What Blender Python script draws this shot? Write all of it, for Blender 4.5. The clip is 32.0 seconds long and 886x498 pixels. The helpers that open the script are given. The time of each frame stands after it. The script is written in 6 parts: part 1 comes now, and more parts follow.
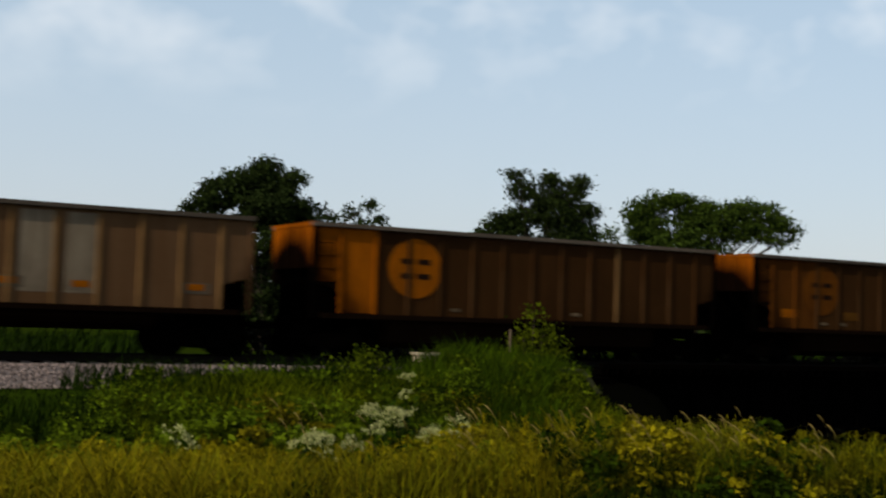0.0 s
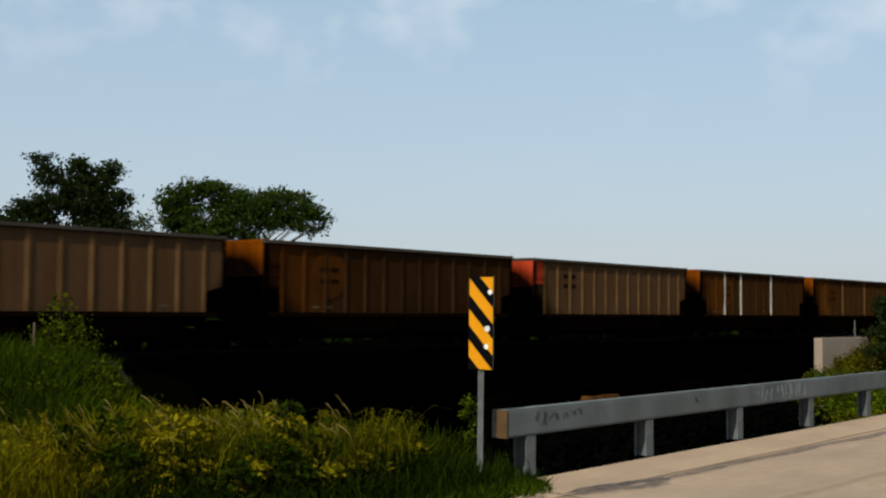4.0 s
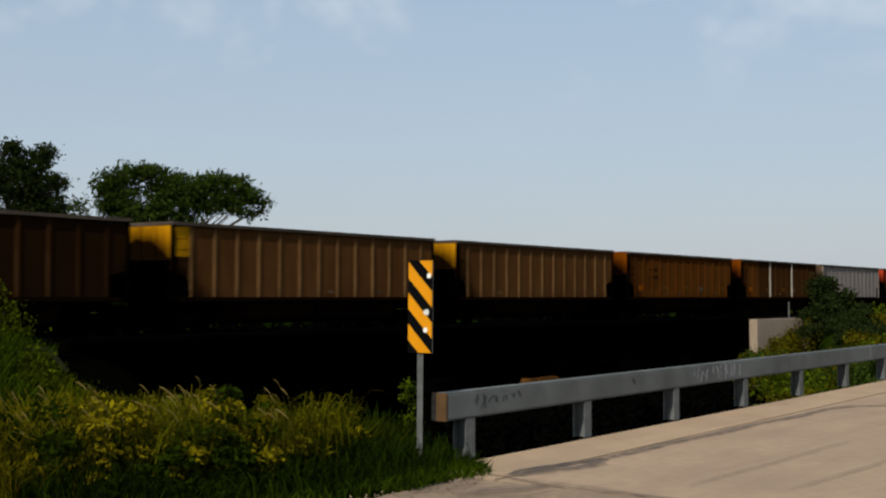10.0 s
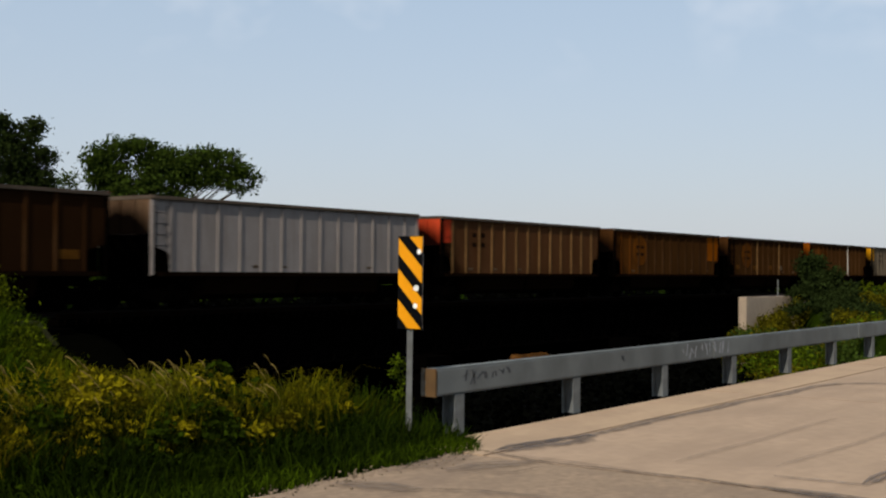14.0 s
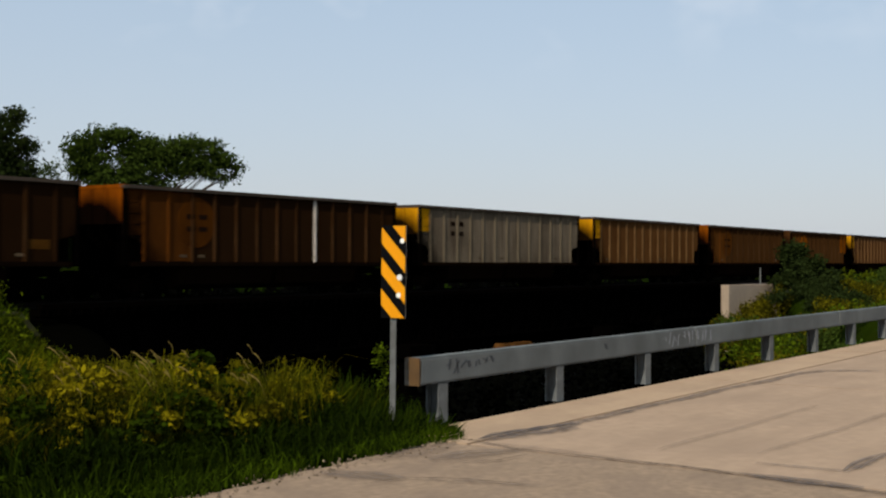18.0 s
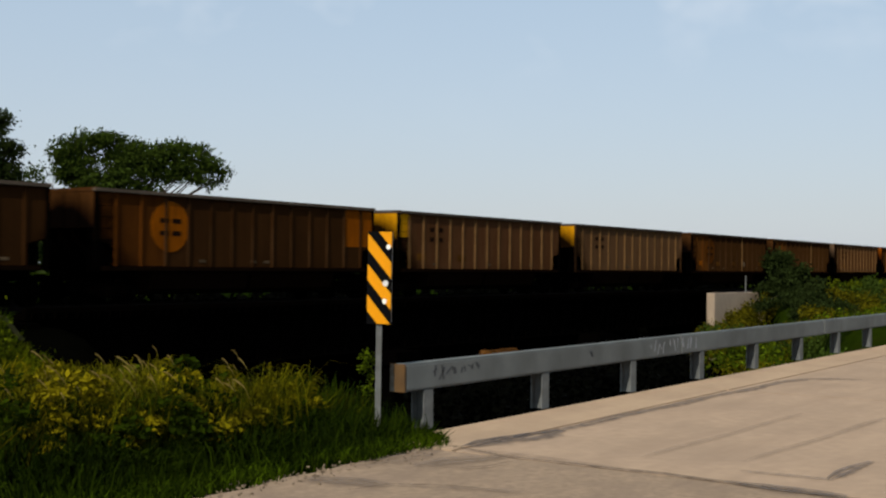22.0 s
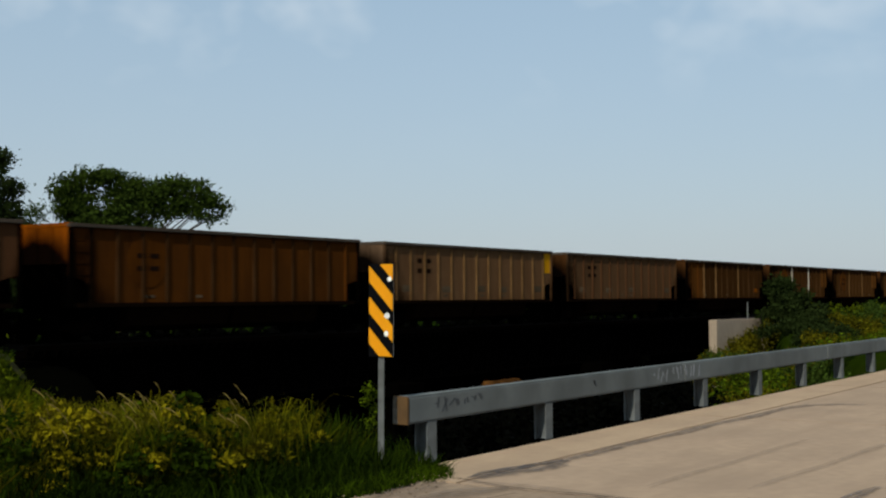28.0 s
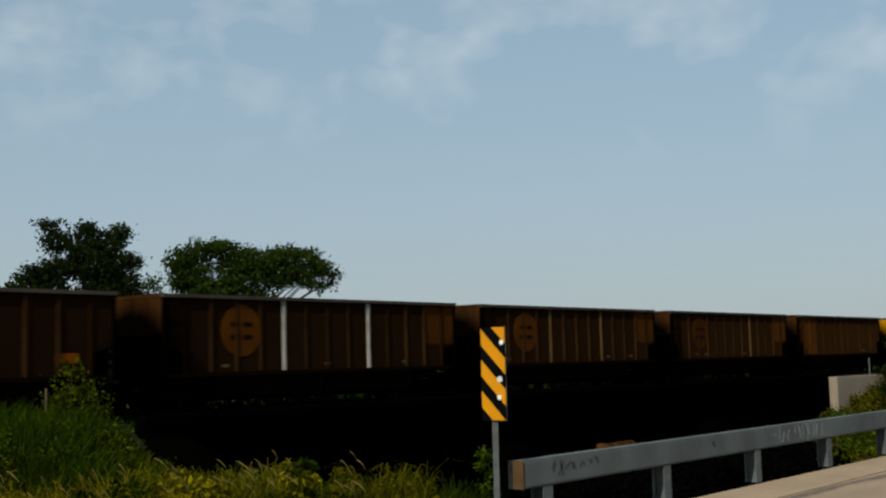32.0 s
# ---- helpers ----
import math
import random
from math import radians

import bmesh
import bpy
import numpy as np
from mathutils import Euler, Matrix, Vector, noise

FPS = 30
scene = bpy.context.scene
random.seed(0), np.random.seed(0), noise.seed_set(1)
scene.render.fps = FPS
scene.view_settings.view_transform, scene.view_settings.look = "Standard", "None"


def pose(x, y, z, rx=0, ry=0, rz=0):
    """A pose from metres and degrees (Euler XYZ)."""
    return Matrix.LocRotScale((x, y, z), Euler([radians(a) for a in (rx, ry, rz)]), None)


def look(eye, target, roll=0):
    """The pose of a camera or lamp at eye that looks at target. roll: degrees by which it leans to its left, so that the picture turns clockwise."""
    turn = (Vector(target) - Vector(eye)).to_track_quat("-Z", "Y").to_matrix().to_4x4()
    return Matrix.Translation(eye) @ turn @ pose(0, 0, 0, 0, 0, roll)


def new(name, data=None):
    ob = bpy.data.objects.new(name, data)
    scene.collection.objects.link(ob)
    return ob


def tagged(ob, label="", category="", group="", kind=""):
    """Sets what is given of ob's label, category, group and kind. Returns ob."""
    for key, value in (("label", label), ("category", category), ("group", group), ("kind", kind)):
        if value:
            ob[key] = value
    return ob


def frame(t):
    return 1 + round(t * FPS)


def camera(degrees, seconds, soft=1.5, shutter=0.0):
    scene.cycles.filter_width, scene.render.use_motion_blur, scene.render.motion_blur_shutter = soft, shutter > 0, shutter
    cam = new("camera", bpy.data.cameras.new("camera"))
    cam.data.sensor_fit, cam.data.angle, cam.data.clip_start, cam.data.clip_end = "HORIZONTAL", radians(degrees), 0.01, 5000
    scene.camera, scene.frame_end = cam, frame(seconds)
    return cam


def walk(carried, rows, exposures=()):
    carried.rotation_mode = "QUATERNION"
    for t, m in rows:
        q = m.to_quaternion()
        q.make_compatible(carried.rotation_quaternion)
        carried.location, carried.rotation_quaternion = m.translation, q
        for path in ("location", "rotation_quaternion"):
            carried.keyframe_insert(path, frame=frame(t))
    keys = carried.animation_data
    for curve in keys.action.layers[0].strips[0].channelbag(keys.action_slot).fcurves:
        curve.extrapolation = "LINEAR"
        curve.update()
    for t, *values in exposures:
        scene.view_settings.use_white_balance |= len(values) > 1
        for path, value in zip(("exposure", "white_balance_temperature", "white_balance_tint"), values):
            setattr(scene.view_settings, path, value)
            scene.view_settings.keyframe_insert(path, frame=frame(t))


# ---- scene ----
cam = camera(40.94, 32.0, soft=2.25, shutter=0.3)
PATH = [
    (0.0, pose(-0.099, 0.088, 1.70, 93.12, -2.00, -28.92)),
    (0.5, pose(-0.078, 0.076, 1.70, 92.41, -1.72, -33.55)),
    (1.0, pose(-0.058, 0.061, 1.70, 93.21, -1.39, -38.30)),
    (1.5, pose(-0.042, 0.048, 1.70, 92.70, -1.65, -42.28)),
    (2.0, pose(-0.033, 0.039, 1.70, 92.67, -0.82, -44.64)),
    (2.5, pose(-0.022, 0.027, 1.70, 93.12, -0.78, -47.85)),
    (3.0, pose(-0.016, 0.021, 1.70, 93.09, -1.06, -49.35)),
    (3.5, pose(-0.013, 0.017, 1.70, 93.06, -0.58, -50.43)),
    (5.5, pose(-0.009, 0.012, 1.70, 92.89, -0.49, -51.50)),
    (6.0, pose(-0.010, 0.013, 1.70, 92.81, -0.87, -51.40)),
    (6.5, pose(-0.006, 0.008, 1.70, 92.91, -1.74, -52.69)),
    (7.0, pose(-0.005, 0.007, 1.70, 92.34, -2.05, -52.83)),
    (7.5, pose(-0.005, 0.007, 1.70, 92.23, -1.86, -52.84)),
    (8.0, pose(-0.005, 0.007, 1.70, 92.49, -1.50, -52.83)),
    (8.5, pose(-0.005, 0.006, 1.70, 92.60, -1.49, -52.97)),
    (9.0, pose(-0.004, 0.005, 1.70, 92.32, -1.36, -53.30)),
    (9.5, pose(-0.002, 0.003, 1.70, 92.25, -0.62, -53.66)),
    (10.0, pose(-0.002, 0.003, 1.70, 92.22, -0.13, -53.82)),
    (10.5, pose(-0.002, 0.002, 1.70, 91.83, -0.27, -53.92)),
    (11.0, pose(-0.001, 0.002, 1.70, 91.70, -0.49, -54.06)),
    (11.5, pose(-0.001, 0.001, 1.70, 91.51, -0.55, -54.09)),
    (12.0, pose(-0.000, 0.000, 1.70, 91.28, -0.59, -54.39)),
    (12.5, pose(-0.001, 0.001, 1.70, 91.64, -0.82, -54.25)),
    (13.0, pose(-0.001, 0.001, 1.70, 91.58, -0.81, -54.14)),
    (13.5, pose(-0.001, 0.002, 1.70, 91.57, -0.60, -54.01)),
    (14.0, pose(-0.000, 0.001, 1.70, 91.07, -0.43, -54.29)),
    (14.5, pose(0.000, -0.001, 1.70, 90.90, -0.18, -54.59)),
    (16.5, pose(0.001, -0.001, 1.70, 91.24, -0.11, -54.63)),
    (17.0, pose(0.001, -0.002, 1.70, 90.77, -0.20, -54.86)),
    (17.5, pose(0.002, -0.004, 1.70, 90.55, -0.10, -55.24)),
    (18.0, pose(0.002, -0.003, 1.70, 90.55, -0.24, -55.08)),
    (18.5, pose(0.002, -0.003, 1.70, 90.71, -0.44, -55.22)),
    (19.0, pose(0.002, -0.003, 1.70, 90.68, -0.08, -55.20)),
    (19.5, pose(0.003, -0.004, 1.70, 90.41, -0.19, -55.44)),
    (20.0, pose(0.005, -0.007, 1.70, 90.57, 0.11, -55.96)),
    (20.5, pose(0.006, -0.009, 1.70, 90.68, -0.05, -56.61)),
    (21.0, pose(0.006, -0.008, 1.70, 90.53, -0.85, -56.33)),
    (21.5, pose(0.005, -0.007, 1.70, 90.68, -0.71, -56.13)),
    (22.0, pose(0.004, -0.006, 1.70, 90.86, -0.60, -55.73)),
    (22.5, pose(0.004, -0.006, 1.70, 91.23, -0.60, -55.73)),
    (23.0, pose(0.005, -0.007, 1.70, 91.30, -0.61, -55.96)),
    (23.5, pose(0.005, -0.006, 1.70, 91.37, -0.56, -55.95)),
    (24.0, pose(0.004, -0.006, 1.70, 91.85, -0.58, -55.81)),
    (24.5, pose(0.004, -0.005, 1.70, 92.01, -0.09, -55.66)),
    (25.0, pose(0.004, -0.006, 1.70, 92.12, -0.11, -55.86)),
    (25.5, pose(0.005, -0.007, 1.70, 92.29, -0.17, -56.05)),
    (27.5, pose(0.004, -0.006, 1.70, 92.30, -0.10, -55.86)),
    (28.0, pose(0.004, -0.005, 1.70, 92.37, 0.33, -55.67)),
    (28.5, pose(0.004, -0.006, 1.70, 92.12, 0.06, -55.71)),
    (29.0, pose(0.004, -0.006, 1.70, 92.31, 0.30, -55.73)),
    (29.5, pose(0.004, -0.005, 1.70, 92.17, 0.35, -55.58)),
    (30.0, pose(0.002, -0.003, 1.70, 91.76, -0.09, -55.23)),
    (30.5, pose(0.002, -0.003, 1.70, 91.58, -0.12, -55.10)),
    (31.0, pose(0.001, -0.002, 1.70, 91.68, -0.06, -54.87)),
    (31.5, pose(-0.010, 0.013, 1.70, 94.30, 0.99, -51.24)),
    (32.0, pose(-0.013, 0.016, 1.70, 95.50, 1.55, -50.40)),
]
EXPOSURE = [(0.0, 0.16, 6750, 8), (1.0, 0.18, 6900, 11), (2.0, 0.17, 6780, 9), (3.0, 0.09, 6600, 7), (5.5, -0.10, 6400, 5), (7.0, -0.15, 6430, 7), (9.0, -0.13, 6510, 8), (11.0, -0.09, 6600, 10),
            (13.0, 0.0, 6650, 11), (19.0, 0.04, 6660, 10), (23.0, 0.05, 6620, 9), (25.0, -0.07, 6520, 9), (28.0, -0.15, 6350, 4), (29.0, -0.14, 6420, 8), (30.0, -0.12, 6500, 7),
            (31.0, -0.08, 6600, 10), (31.5, -0.20, 6400, 4), (32.0, -0.34, 6380, 1)]
walk(cam, PATH, EXPOSURE)

# ---- world, sun ----
SUN_AZ = math.atan2(-0.24, -0.97)      # the sun stands behind and to the left of the track's heading
SUN_EL = radians(42)


def build_sky():
    world = bpy.data.worlds.new("sky")
    world.use_nodes = True
    scene.world = world
    nt = world.node_tree
    nt.nodes.clear()
    out = nt.nodes.new("ShaderNodeOutputWorld")
    bg = nt.nodes.new("ShaderNodeBackground")
    sky = nt.nodes.new("ShaderNodeTexSky")
    sky.sky_type = "NISHITA"
    sky.sun_disc = False
    sky.sun_elevation = SUN_EL
    sky.sun_rotation = math.pi / 2 - SUN_AZ
    sky.air_density, sky.dust_density, sky.ozone_density = 1.0, 0.9, 0.9
    # thin high cloud: streaked noise over the sky's direction
    tc = nt.nodes.new("ShaderNodeTexCoord")
    mp = nt.nodes.new("ShaderNodeMapping")
    mp.inputs["Scale"].default_value = (1.0, 1.0, 1.5)
    mp.inputs["Location"].default_value = (0.4, 1.3, 0.2)
    nz = nt.nodes.new("ShaderNodeTexNoise")
    nz.inputs["Scale"].default_value = 10.0
    nz.inputs["Detail"].default_value = 3.0
    nz.inputs["Roughness"].default_value = 0.55
    nz.inputs["Distortion"].default_value = 0.1
    rp = nt.nodes.new("ShaderNodeValToRGB")
    rp.color_ramp.elements[0].position = 0.48
    rp.color_ramp.elements[0].color = (0, 0, 0, 1)
    rp.color_ramp.elements[1].position = 0.80
    rp.color_ramp.elements[1].color = (1, 1, 1, 1)
    sep = nt.nodes.new("ShaderNodeSeparateXYZ")
    # haze that thickens to the horizon
    hz = nt.nodes.new("ShaderNodeMapRange")
    hz.inputs["From Min"].default_value = 0.0
    hz.inputs["From Max"].default_value = 0.26
    hz.inputs["To Min"].default_value = 0.80
    hz.inputs["To Max"].default_value = 0.56
    mx = nt.nodes.new("ShaderNodeMix")
    mx.data_type = "RGBA"
    high = nt.nodes.new("ShaderNodeMapRange")
    high.inputs["From Min"].default_value = 0.05
    high.inputs["From Max"].default_value = 0.26
    hc = nt.nodes.new("ShaderNodeMix")
    hc.data_type = "RGBA"
    hc.inputs["A"].default_value = HAZE
    hc.inputs["B"].default_value = HIGH_HAZE
    nt.links.new(high.outputs["Result"], hc.inputs["Factor"])
    nt.links.new(hc.outputs["Result"], mx.inputs["B"])
    mc = nt.nodes.new("ShaderNodeMix")
    mc.data_type = "RGBA"
    mc.inputs["B"].default_value = CLOUD
    cm = nt.nodes.new("ShaderNodeMath")
    cm.operation = "MULTIPLY"
    cm.inputs[1].default_value = 0.42
    nt.links.new(tc.outputs["Generated"], mp.inputs["Vector"])
    nt.links.new(tc.outputs["Generated"], sep.inputs["Vector"])
    nt.links.new(sep.outputs["Z"], hz.inputs["Value"])
    nt.links.new(sep.outputs["Z"], high.inputs["Value"])
    nt.links.new(mp.outputs["Vector"], nz.inputs["Vector"])
    nt.links.new(nz.outputs["Fac"], rp.inputs["Fac"])
    # the clouds stand well above the horizon
    up = nt.nodes.new("ShaderNodeMapRange")
    up.inputs["From Min"].default_value = 0.155
    up.inputs["From Max"].default_value = 0.245
    up.inputs["To Min"].default_value = 0.03
    up.inputs["To Max"].default_value = 1.0
    nt.links.new(sep.outputs["Z"], up.inputs["Value"])
    cu = nt.nodes.new("ShaderNodeMath")
    cu.operation = "MULTIPLY"
    nt.links.new(rp.outputs["Color"], cu.inputs[0])
    nt.links.new(up.outputs["Result"], cu.inputs[1])
    nt.links.new(cu.outputs["Value"], cm.inputs[0])
    nt.links.new(hz.outputs["Result"], mx.inputs["Factor"])
    nt.links.new(sky.outputs["Color"], mx.inputs["A"])
    nt.links.new(cm.outputs["Value"], mc.inputs["Factor"])
    nt.links.new(mx.outputs["Result"], mc.inputs["A"])
    nt.links.new(mc.outputs["Result"], bg.inputs["Color"])
    bg.inputs["Strength"].default_value = 0.1045
    nt.links.new(bg.outputs["Background"], out.inputs["Surface"])


HAZE = (4.95, 5.50, 6.40, 1)
HIGH_HAZE = (5.15, 6.45, 7.85, 1)
CLOUD = (10.3, 10.1, 10.2, 1)
build_sky()
sun_data = bpy.data.lights.new("sun", "SUN")
sun_data.energy = 4.5
sun_data.angle = radians(0.6)
sun_data.color = (1.0, 0.93, 0.82)
sun = new("sun", sun_data)
sun.matrix_world = look((0, 0, 60), (-math.cos(SUN_AZ) * math.cos(SUN_EL), -math.sin(SUN_AZ) * math.cos(SUN_EL), 60 - math.sin(SUN_EL)))
scene.view_settings.exposure = 0.0


# ---- materials ----
def material(name, base, rough=0.8, metal=0.0, second=None, grain=(6.0, 0.35), stain=(0.8, 0.4), stain_color=None,
             bump=0.15, bump_scale=30.0, streak=None, spec=0.4, per_object=0.0, per_island=0.0, coords="Object", low_black=False, corner_black=0.0, streak_map=(7.0, 7.0, 0.45), dust=0.0):
    """A surface with fine grain and large stains; streak: vertical runs (strength, colour)."""
    mat = bpy.data.materials.new(name)
    mat.use_nodes = True
    nt = mat.node_tree
    bsdf = nt.nodes["Principled BSDF"]
    bsdf.inputs["Roughness"].default_value = rough
    bsdf.inputs["Metallic"].default_value = metal
    bsdf.inputs["Specular IOR Level"].default_value = spec
    # a film of dust, seen most at a glancing angle
    bsdf.inputs["Sheen Weight"].default_value = dust
    bsdf.inputs["Sheen Roughness"].default_value = 0.35
    bsdf.inputs["Sheen Tint"].default_value = (0.62, 0.27, 0.07, 1)
    tc = nt.nodes.new("ShaderNodeTexCoord")
    second = second or tuple(c * 0.6 for c in base)
    stain_color = stain_color or tuple(c * 0.45 for c in base)

    def noise_fac(scale, detail, lo, hi, stretch=None):
        n = nt.nodes.new("ShaderNodeTexNoise")
        n.inputs["Scale"].default_value = scale
        n.inputs["Detail"].default_value = detail
        src = tc.outputs[coords]
        if stretch:
            m = nt.nodes.new("ShaderNodeMapping")
            m.inputs["Scale"].default_value = stretch
            nt.links.new(src, m.inputs["Vector"])
            src = m.outputs["Vector"]
        nt.links.new(src, n.inputs["Vector"])
        r = nt.nodes.new("ShaderNodeMapRange")
        r.inputs["From Min"].default_value = lo
        r.inputs["From Max"].default_value = hi
        nt.links.new(n.outputs["Fac"], r.inputs["Value"])
        return r.outputs["Result"], n.outputs["Fac"]

    def blend(a, b, fac, amount):
        m = nt.nodes.new("ShaderNodeMix")
        m.data_type = "RGBA"
        k = nt.nodes.new("ShaderNodeMath")
        k.operation = "MULTIPLY"
        k.inputs[1].default_value = amount
        nt.links.new(fac, k.inputs[0])
        nt.links.new(k.outputs["Value"], m.inputs["Factor"])
        if isinstance(a, tuple):
            m.inputs["A"].default_value = (*a, 1)
        else:
            nt.links.new(a, m.inputs["A"])
        if isinstance(b, tuple):
            m.inputs["B"].default_value = (*b, 1)
        else:
            nt.links.new(b, m.inputs["B"])
        return m.outputs["Result"]

    g, _ = noise_fac(grain[0], 6, 0.3, 0.7)
    col = blend(base, second, g, grain[1])
    s, _ = noise_fac(stain[0], 5, 0.42, 0.68)
    col = blend(col, stain_color, s, stain[1])
    if streak:
        v, _ = noise_fac(1.0, 4, 0.45, 0.75, streak_map)
        col = blend(col, streak[1], v, streak[0])
    if low_black:
        # black mixed into the paint, ragged by noise: deeper downward, arching up mid-sheet
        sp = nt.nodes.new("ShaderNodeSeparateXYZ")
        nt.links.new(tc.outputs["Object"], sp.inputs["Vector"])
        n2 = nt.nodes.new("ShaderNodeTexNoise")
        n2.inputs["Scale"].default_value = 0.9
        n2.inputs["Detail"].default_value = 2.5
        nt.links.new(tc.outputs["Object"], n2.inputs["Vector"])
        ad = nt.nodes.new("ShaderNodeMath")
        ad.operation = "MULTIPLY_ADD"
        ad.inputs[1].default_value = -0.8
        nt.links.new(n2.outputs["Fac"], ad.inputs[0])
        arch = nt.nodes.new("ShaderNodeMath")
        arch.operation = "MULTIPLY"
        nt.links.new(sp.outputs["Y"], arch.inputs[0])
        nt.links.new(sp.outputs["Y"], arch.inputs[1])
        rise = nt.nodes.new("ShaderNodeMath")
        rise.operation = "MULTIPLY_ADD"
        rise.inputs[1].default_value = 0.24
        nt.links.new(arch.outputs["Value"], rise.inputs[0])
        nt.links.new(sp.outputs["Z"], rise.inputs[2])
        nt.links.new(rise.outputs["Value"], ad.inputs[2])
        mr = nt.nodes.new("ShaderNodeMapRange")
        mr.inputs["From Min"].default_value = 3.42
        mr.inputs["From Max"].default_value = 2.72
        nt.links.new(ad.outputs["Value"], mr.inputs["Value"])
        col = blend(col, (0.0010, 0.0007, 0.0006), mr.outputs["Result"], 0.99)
    if corner_black:
        # black mixed into a car side's lower corners, deepest by the couplings
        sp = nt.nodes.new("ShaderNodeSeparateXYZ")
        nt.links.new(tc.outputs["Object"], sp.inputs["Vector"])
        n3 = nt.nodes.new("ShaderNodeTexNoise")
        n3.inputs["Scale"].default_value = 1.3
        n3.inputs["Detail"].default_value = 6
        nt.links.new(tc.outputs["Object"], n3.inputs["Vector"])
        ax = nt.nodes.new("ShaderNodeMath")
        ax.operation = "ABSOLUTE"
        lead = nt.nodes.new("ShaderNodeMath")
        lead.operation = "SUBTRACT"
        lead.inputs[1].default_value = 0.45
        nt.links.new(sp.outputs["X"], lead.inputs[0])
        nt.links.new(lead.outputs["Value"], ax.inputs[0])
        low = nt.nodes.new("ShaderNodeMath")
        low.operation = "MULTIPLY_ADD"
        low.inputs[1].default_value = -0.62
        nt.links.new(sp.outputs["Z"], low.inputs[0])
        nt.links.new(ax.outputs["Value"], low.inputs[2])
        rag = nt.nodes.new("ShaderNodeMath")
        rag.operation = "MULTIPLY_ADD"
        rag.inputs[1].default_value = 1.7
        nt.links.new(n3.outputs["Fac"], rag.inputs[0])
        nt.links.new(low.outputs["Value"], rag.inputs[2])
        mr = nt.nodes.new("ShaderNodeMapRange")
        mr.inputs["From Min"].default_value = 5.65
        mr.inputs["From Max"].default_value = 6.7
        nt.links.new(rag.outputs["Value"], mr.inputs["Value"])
        col = blend(col, (0.0012, 0.0009, 0.0007), mr.outputs["Result"], corner_black)
    if per_object or per_island:
        hsv = nt.nodes.new("ShaderNodeHueSaturation")
        r = nt.nodes.new("ShaderNodeMapRange")
        amount = per_object or per_island
        r.inputs["To Min"].default_value = 1 - amount
        r.inputs["To Max"].default_value = 1 + amount
        if per_object:
            info = nt.nodes.new("ShaderNodeObjectInfo")
            nt.links.new(info.outputs["Random"], r.inputs["Value"])
        else:
            info = nt.nodes.new("ShaderNodeNewGeometry")
            nt.links.new(info.outputs["Random Per Island"], r.inputs["Value"])
        nt.links.new(r.outputs["Result"], hsv.inputs["Value"])
        nt.links.new(col, hsv.inputs["Color"])
        col = hsv.outputs["Color"]
    nt.links.new(col, bsdf.inputs["Base Color"])
    if bump:
        n = nt.nodes.new("ShaderNodeTexNoise")
        n.inputs["Scale"].default_value = bump_scale
        n.inputs["Detail"].default_value = 5
        nt.links.new(tc.outputs[coords], n.inputs["Vector"])
        b = nt.nodes.new("ShaderNodeBump")
        b.inputs["Strength"].default_value = bump
        b.inputs["Distance"].default_value = 0.02
        nt.links.new(n.outputs["Fac"], b.inputs["Height"])
        nt.links.new(b.outputs["Normal"], bsdf.inputs["Normal"])
    return mat


def leaf_material(name, base, second, vary=0.35, through_light=0.25):
    """Foliage: colour varies leaf by leaf, and some light passes through."""
    mat = material(name, base, rough=0.95, second=second, grain=(0.9, 0.8), stain=(0.35, 0.3), bump=0, per_island=vary, spec=0.03)
    nt = mat.node_tree
    bsdf = nt.nodes["Principled BSDF"]
    tr = nt.nodes.new("ShaderNodeBsdfTranslucent")
    ms = nt.nodes.new("ShaderNodeMixShader")
    ms.inputs["Fac"].default_value = through_light
    nt.links.new(bsdf.inputs["Base Color"].links[0].from_socket, tr.inputs["Color"])
    nt.links.new(bsdf.outputs["BSDF"], ms.inputs[1])
    nt.links.new(tr.outputs["BSDF"], ms.inputs[2])
    nt.links.new(ms.outputs["Shader"], nt.nodes["Material Output"].inputs["Surface"])
    return mat


RUST_RUN = (0.45, (0.014, 0.006, 0.002))
M = {}
M["brown"] = material("brown_car_paint", (0.02968, 0.01232, 0.00403), 0.9, second=(0.01848, 0.00773, 0.00258), streak=RUST_RUN, stain_color=(0.00840, 0.00392, 0.00146), stain=(0.35, 0.55), spec=0.0, corner_black=0.9, dust=0.10)
M["dark"] = material("dark_brown_car_paint", (0.0155, 0.0069, 0.0027), 0.9, second=(0.0095, 0.0042, 0.0017), streak=(0.45, (0.0110, 0.0046, 0.0014)), stain=(0.35, 0.5), spec=0.0, corner_black=0.9, dust=0.10)
M["orange_brown"] = material("orange_brown_car_paint", (0.06750, 0.02093, 0.00315), 0.9, second=(0.03750, 0.01221, 0.00228), streak=(0.5, (0.02000, 0.00698, 0.00192)), stain=(0.35, 0.6), stain_color=(0.01813, 0.00698, 0.00219), spec=0.0, corner_black=0.8, dust=0.14)
M["grey_tan"] = material("dusty_grey_aluminium", (0.08478, 0.04441, 0.02068), 0.85, second=(0.05704, 0.02918, 0.01310), streak=(0.5, (0.04890, 0.01891, 0.00553)), stain=(0.4, 0.4), stain_color=(0.03745, 0.01650, 0.00638), spec=0.0, corner_black=0.85, dust=0.06)
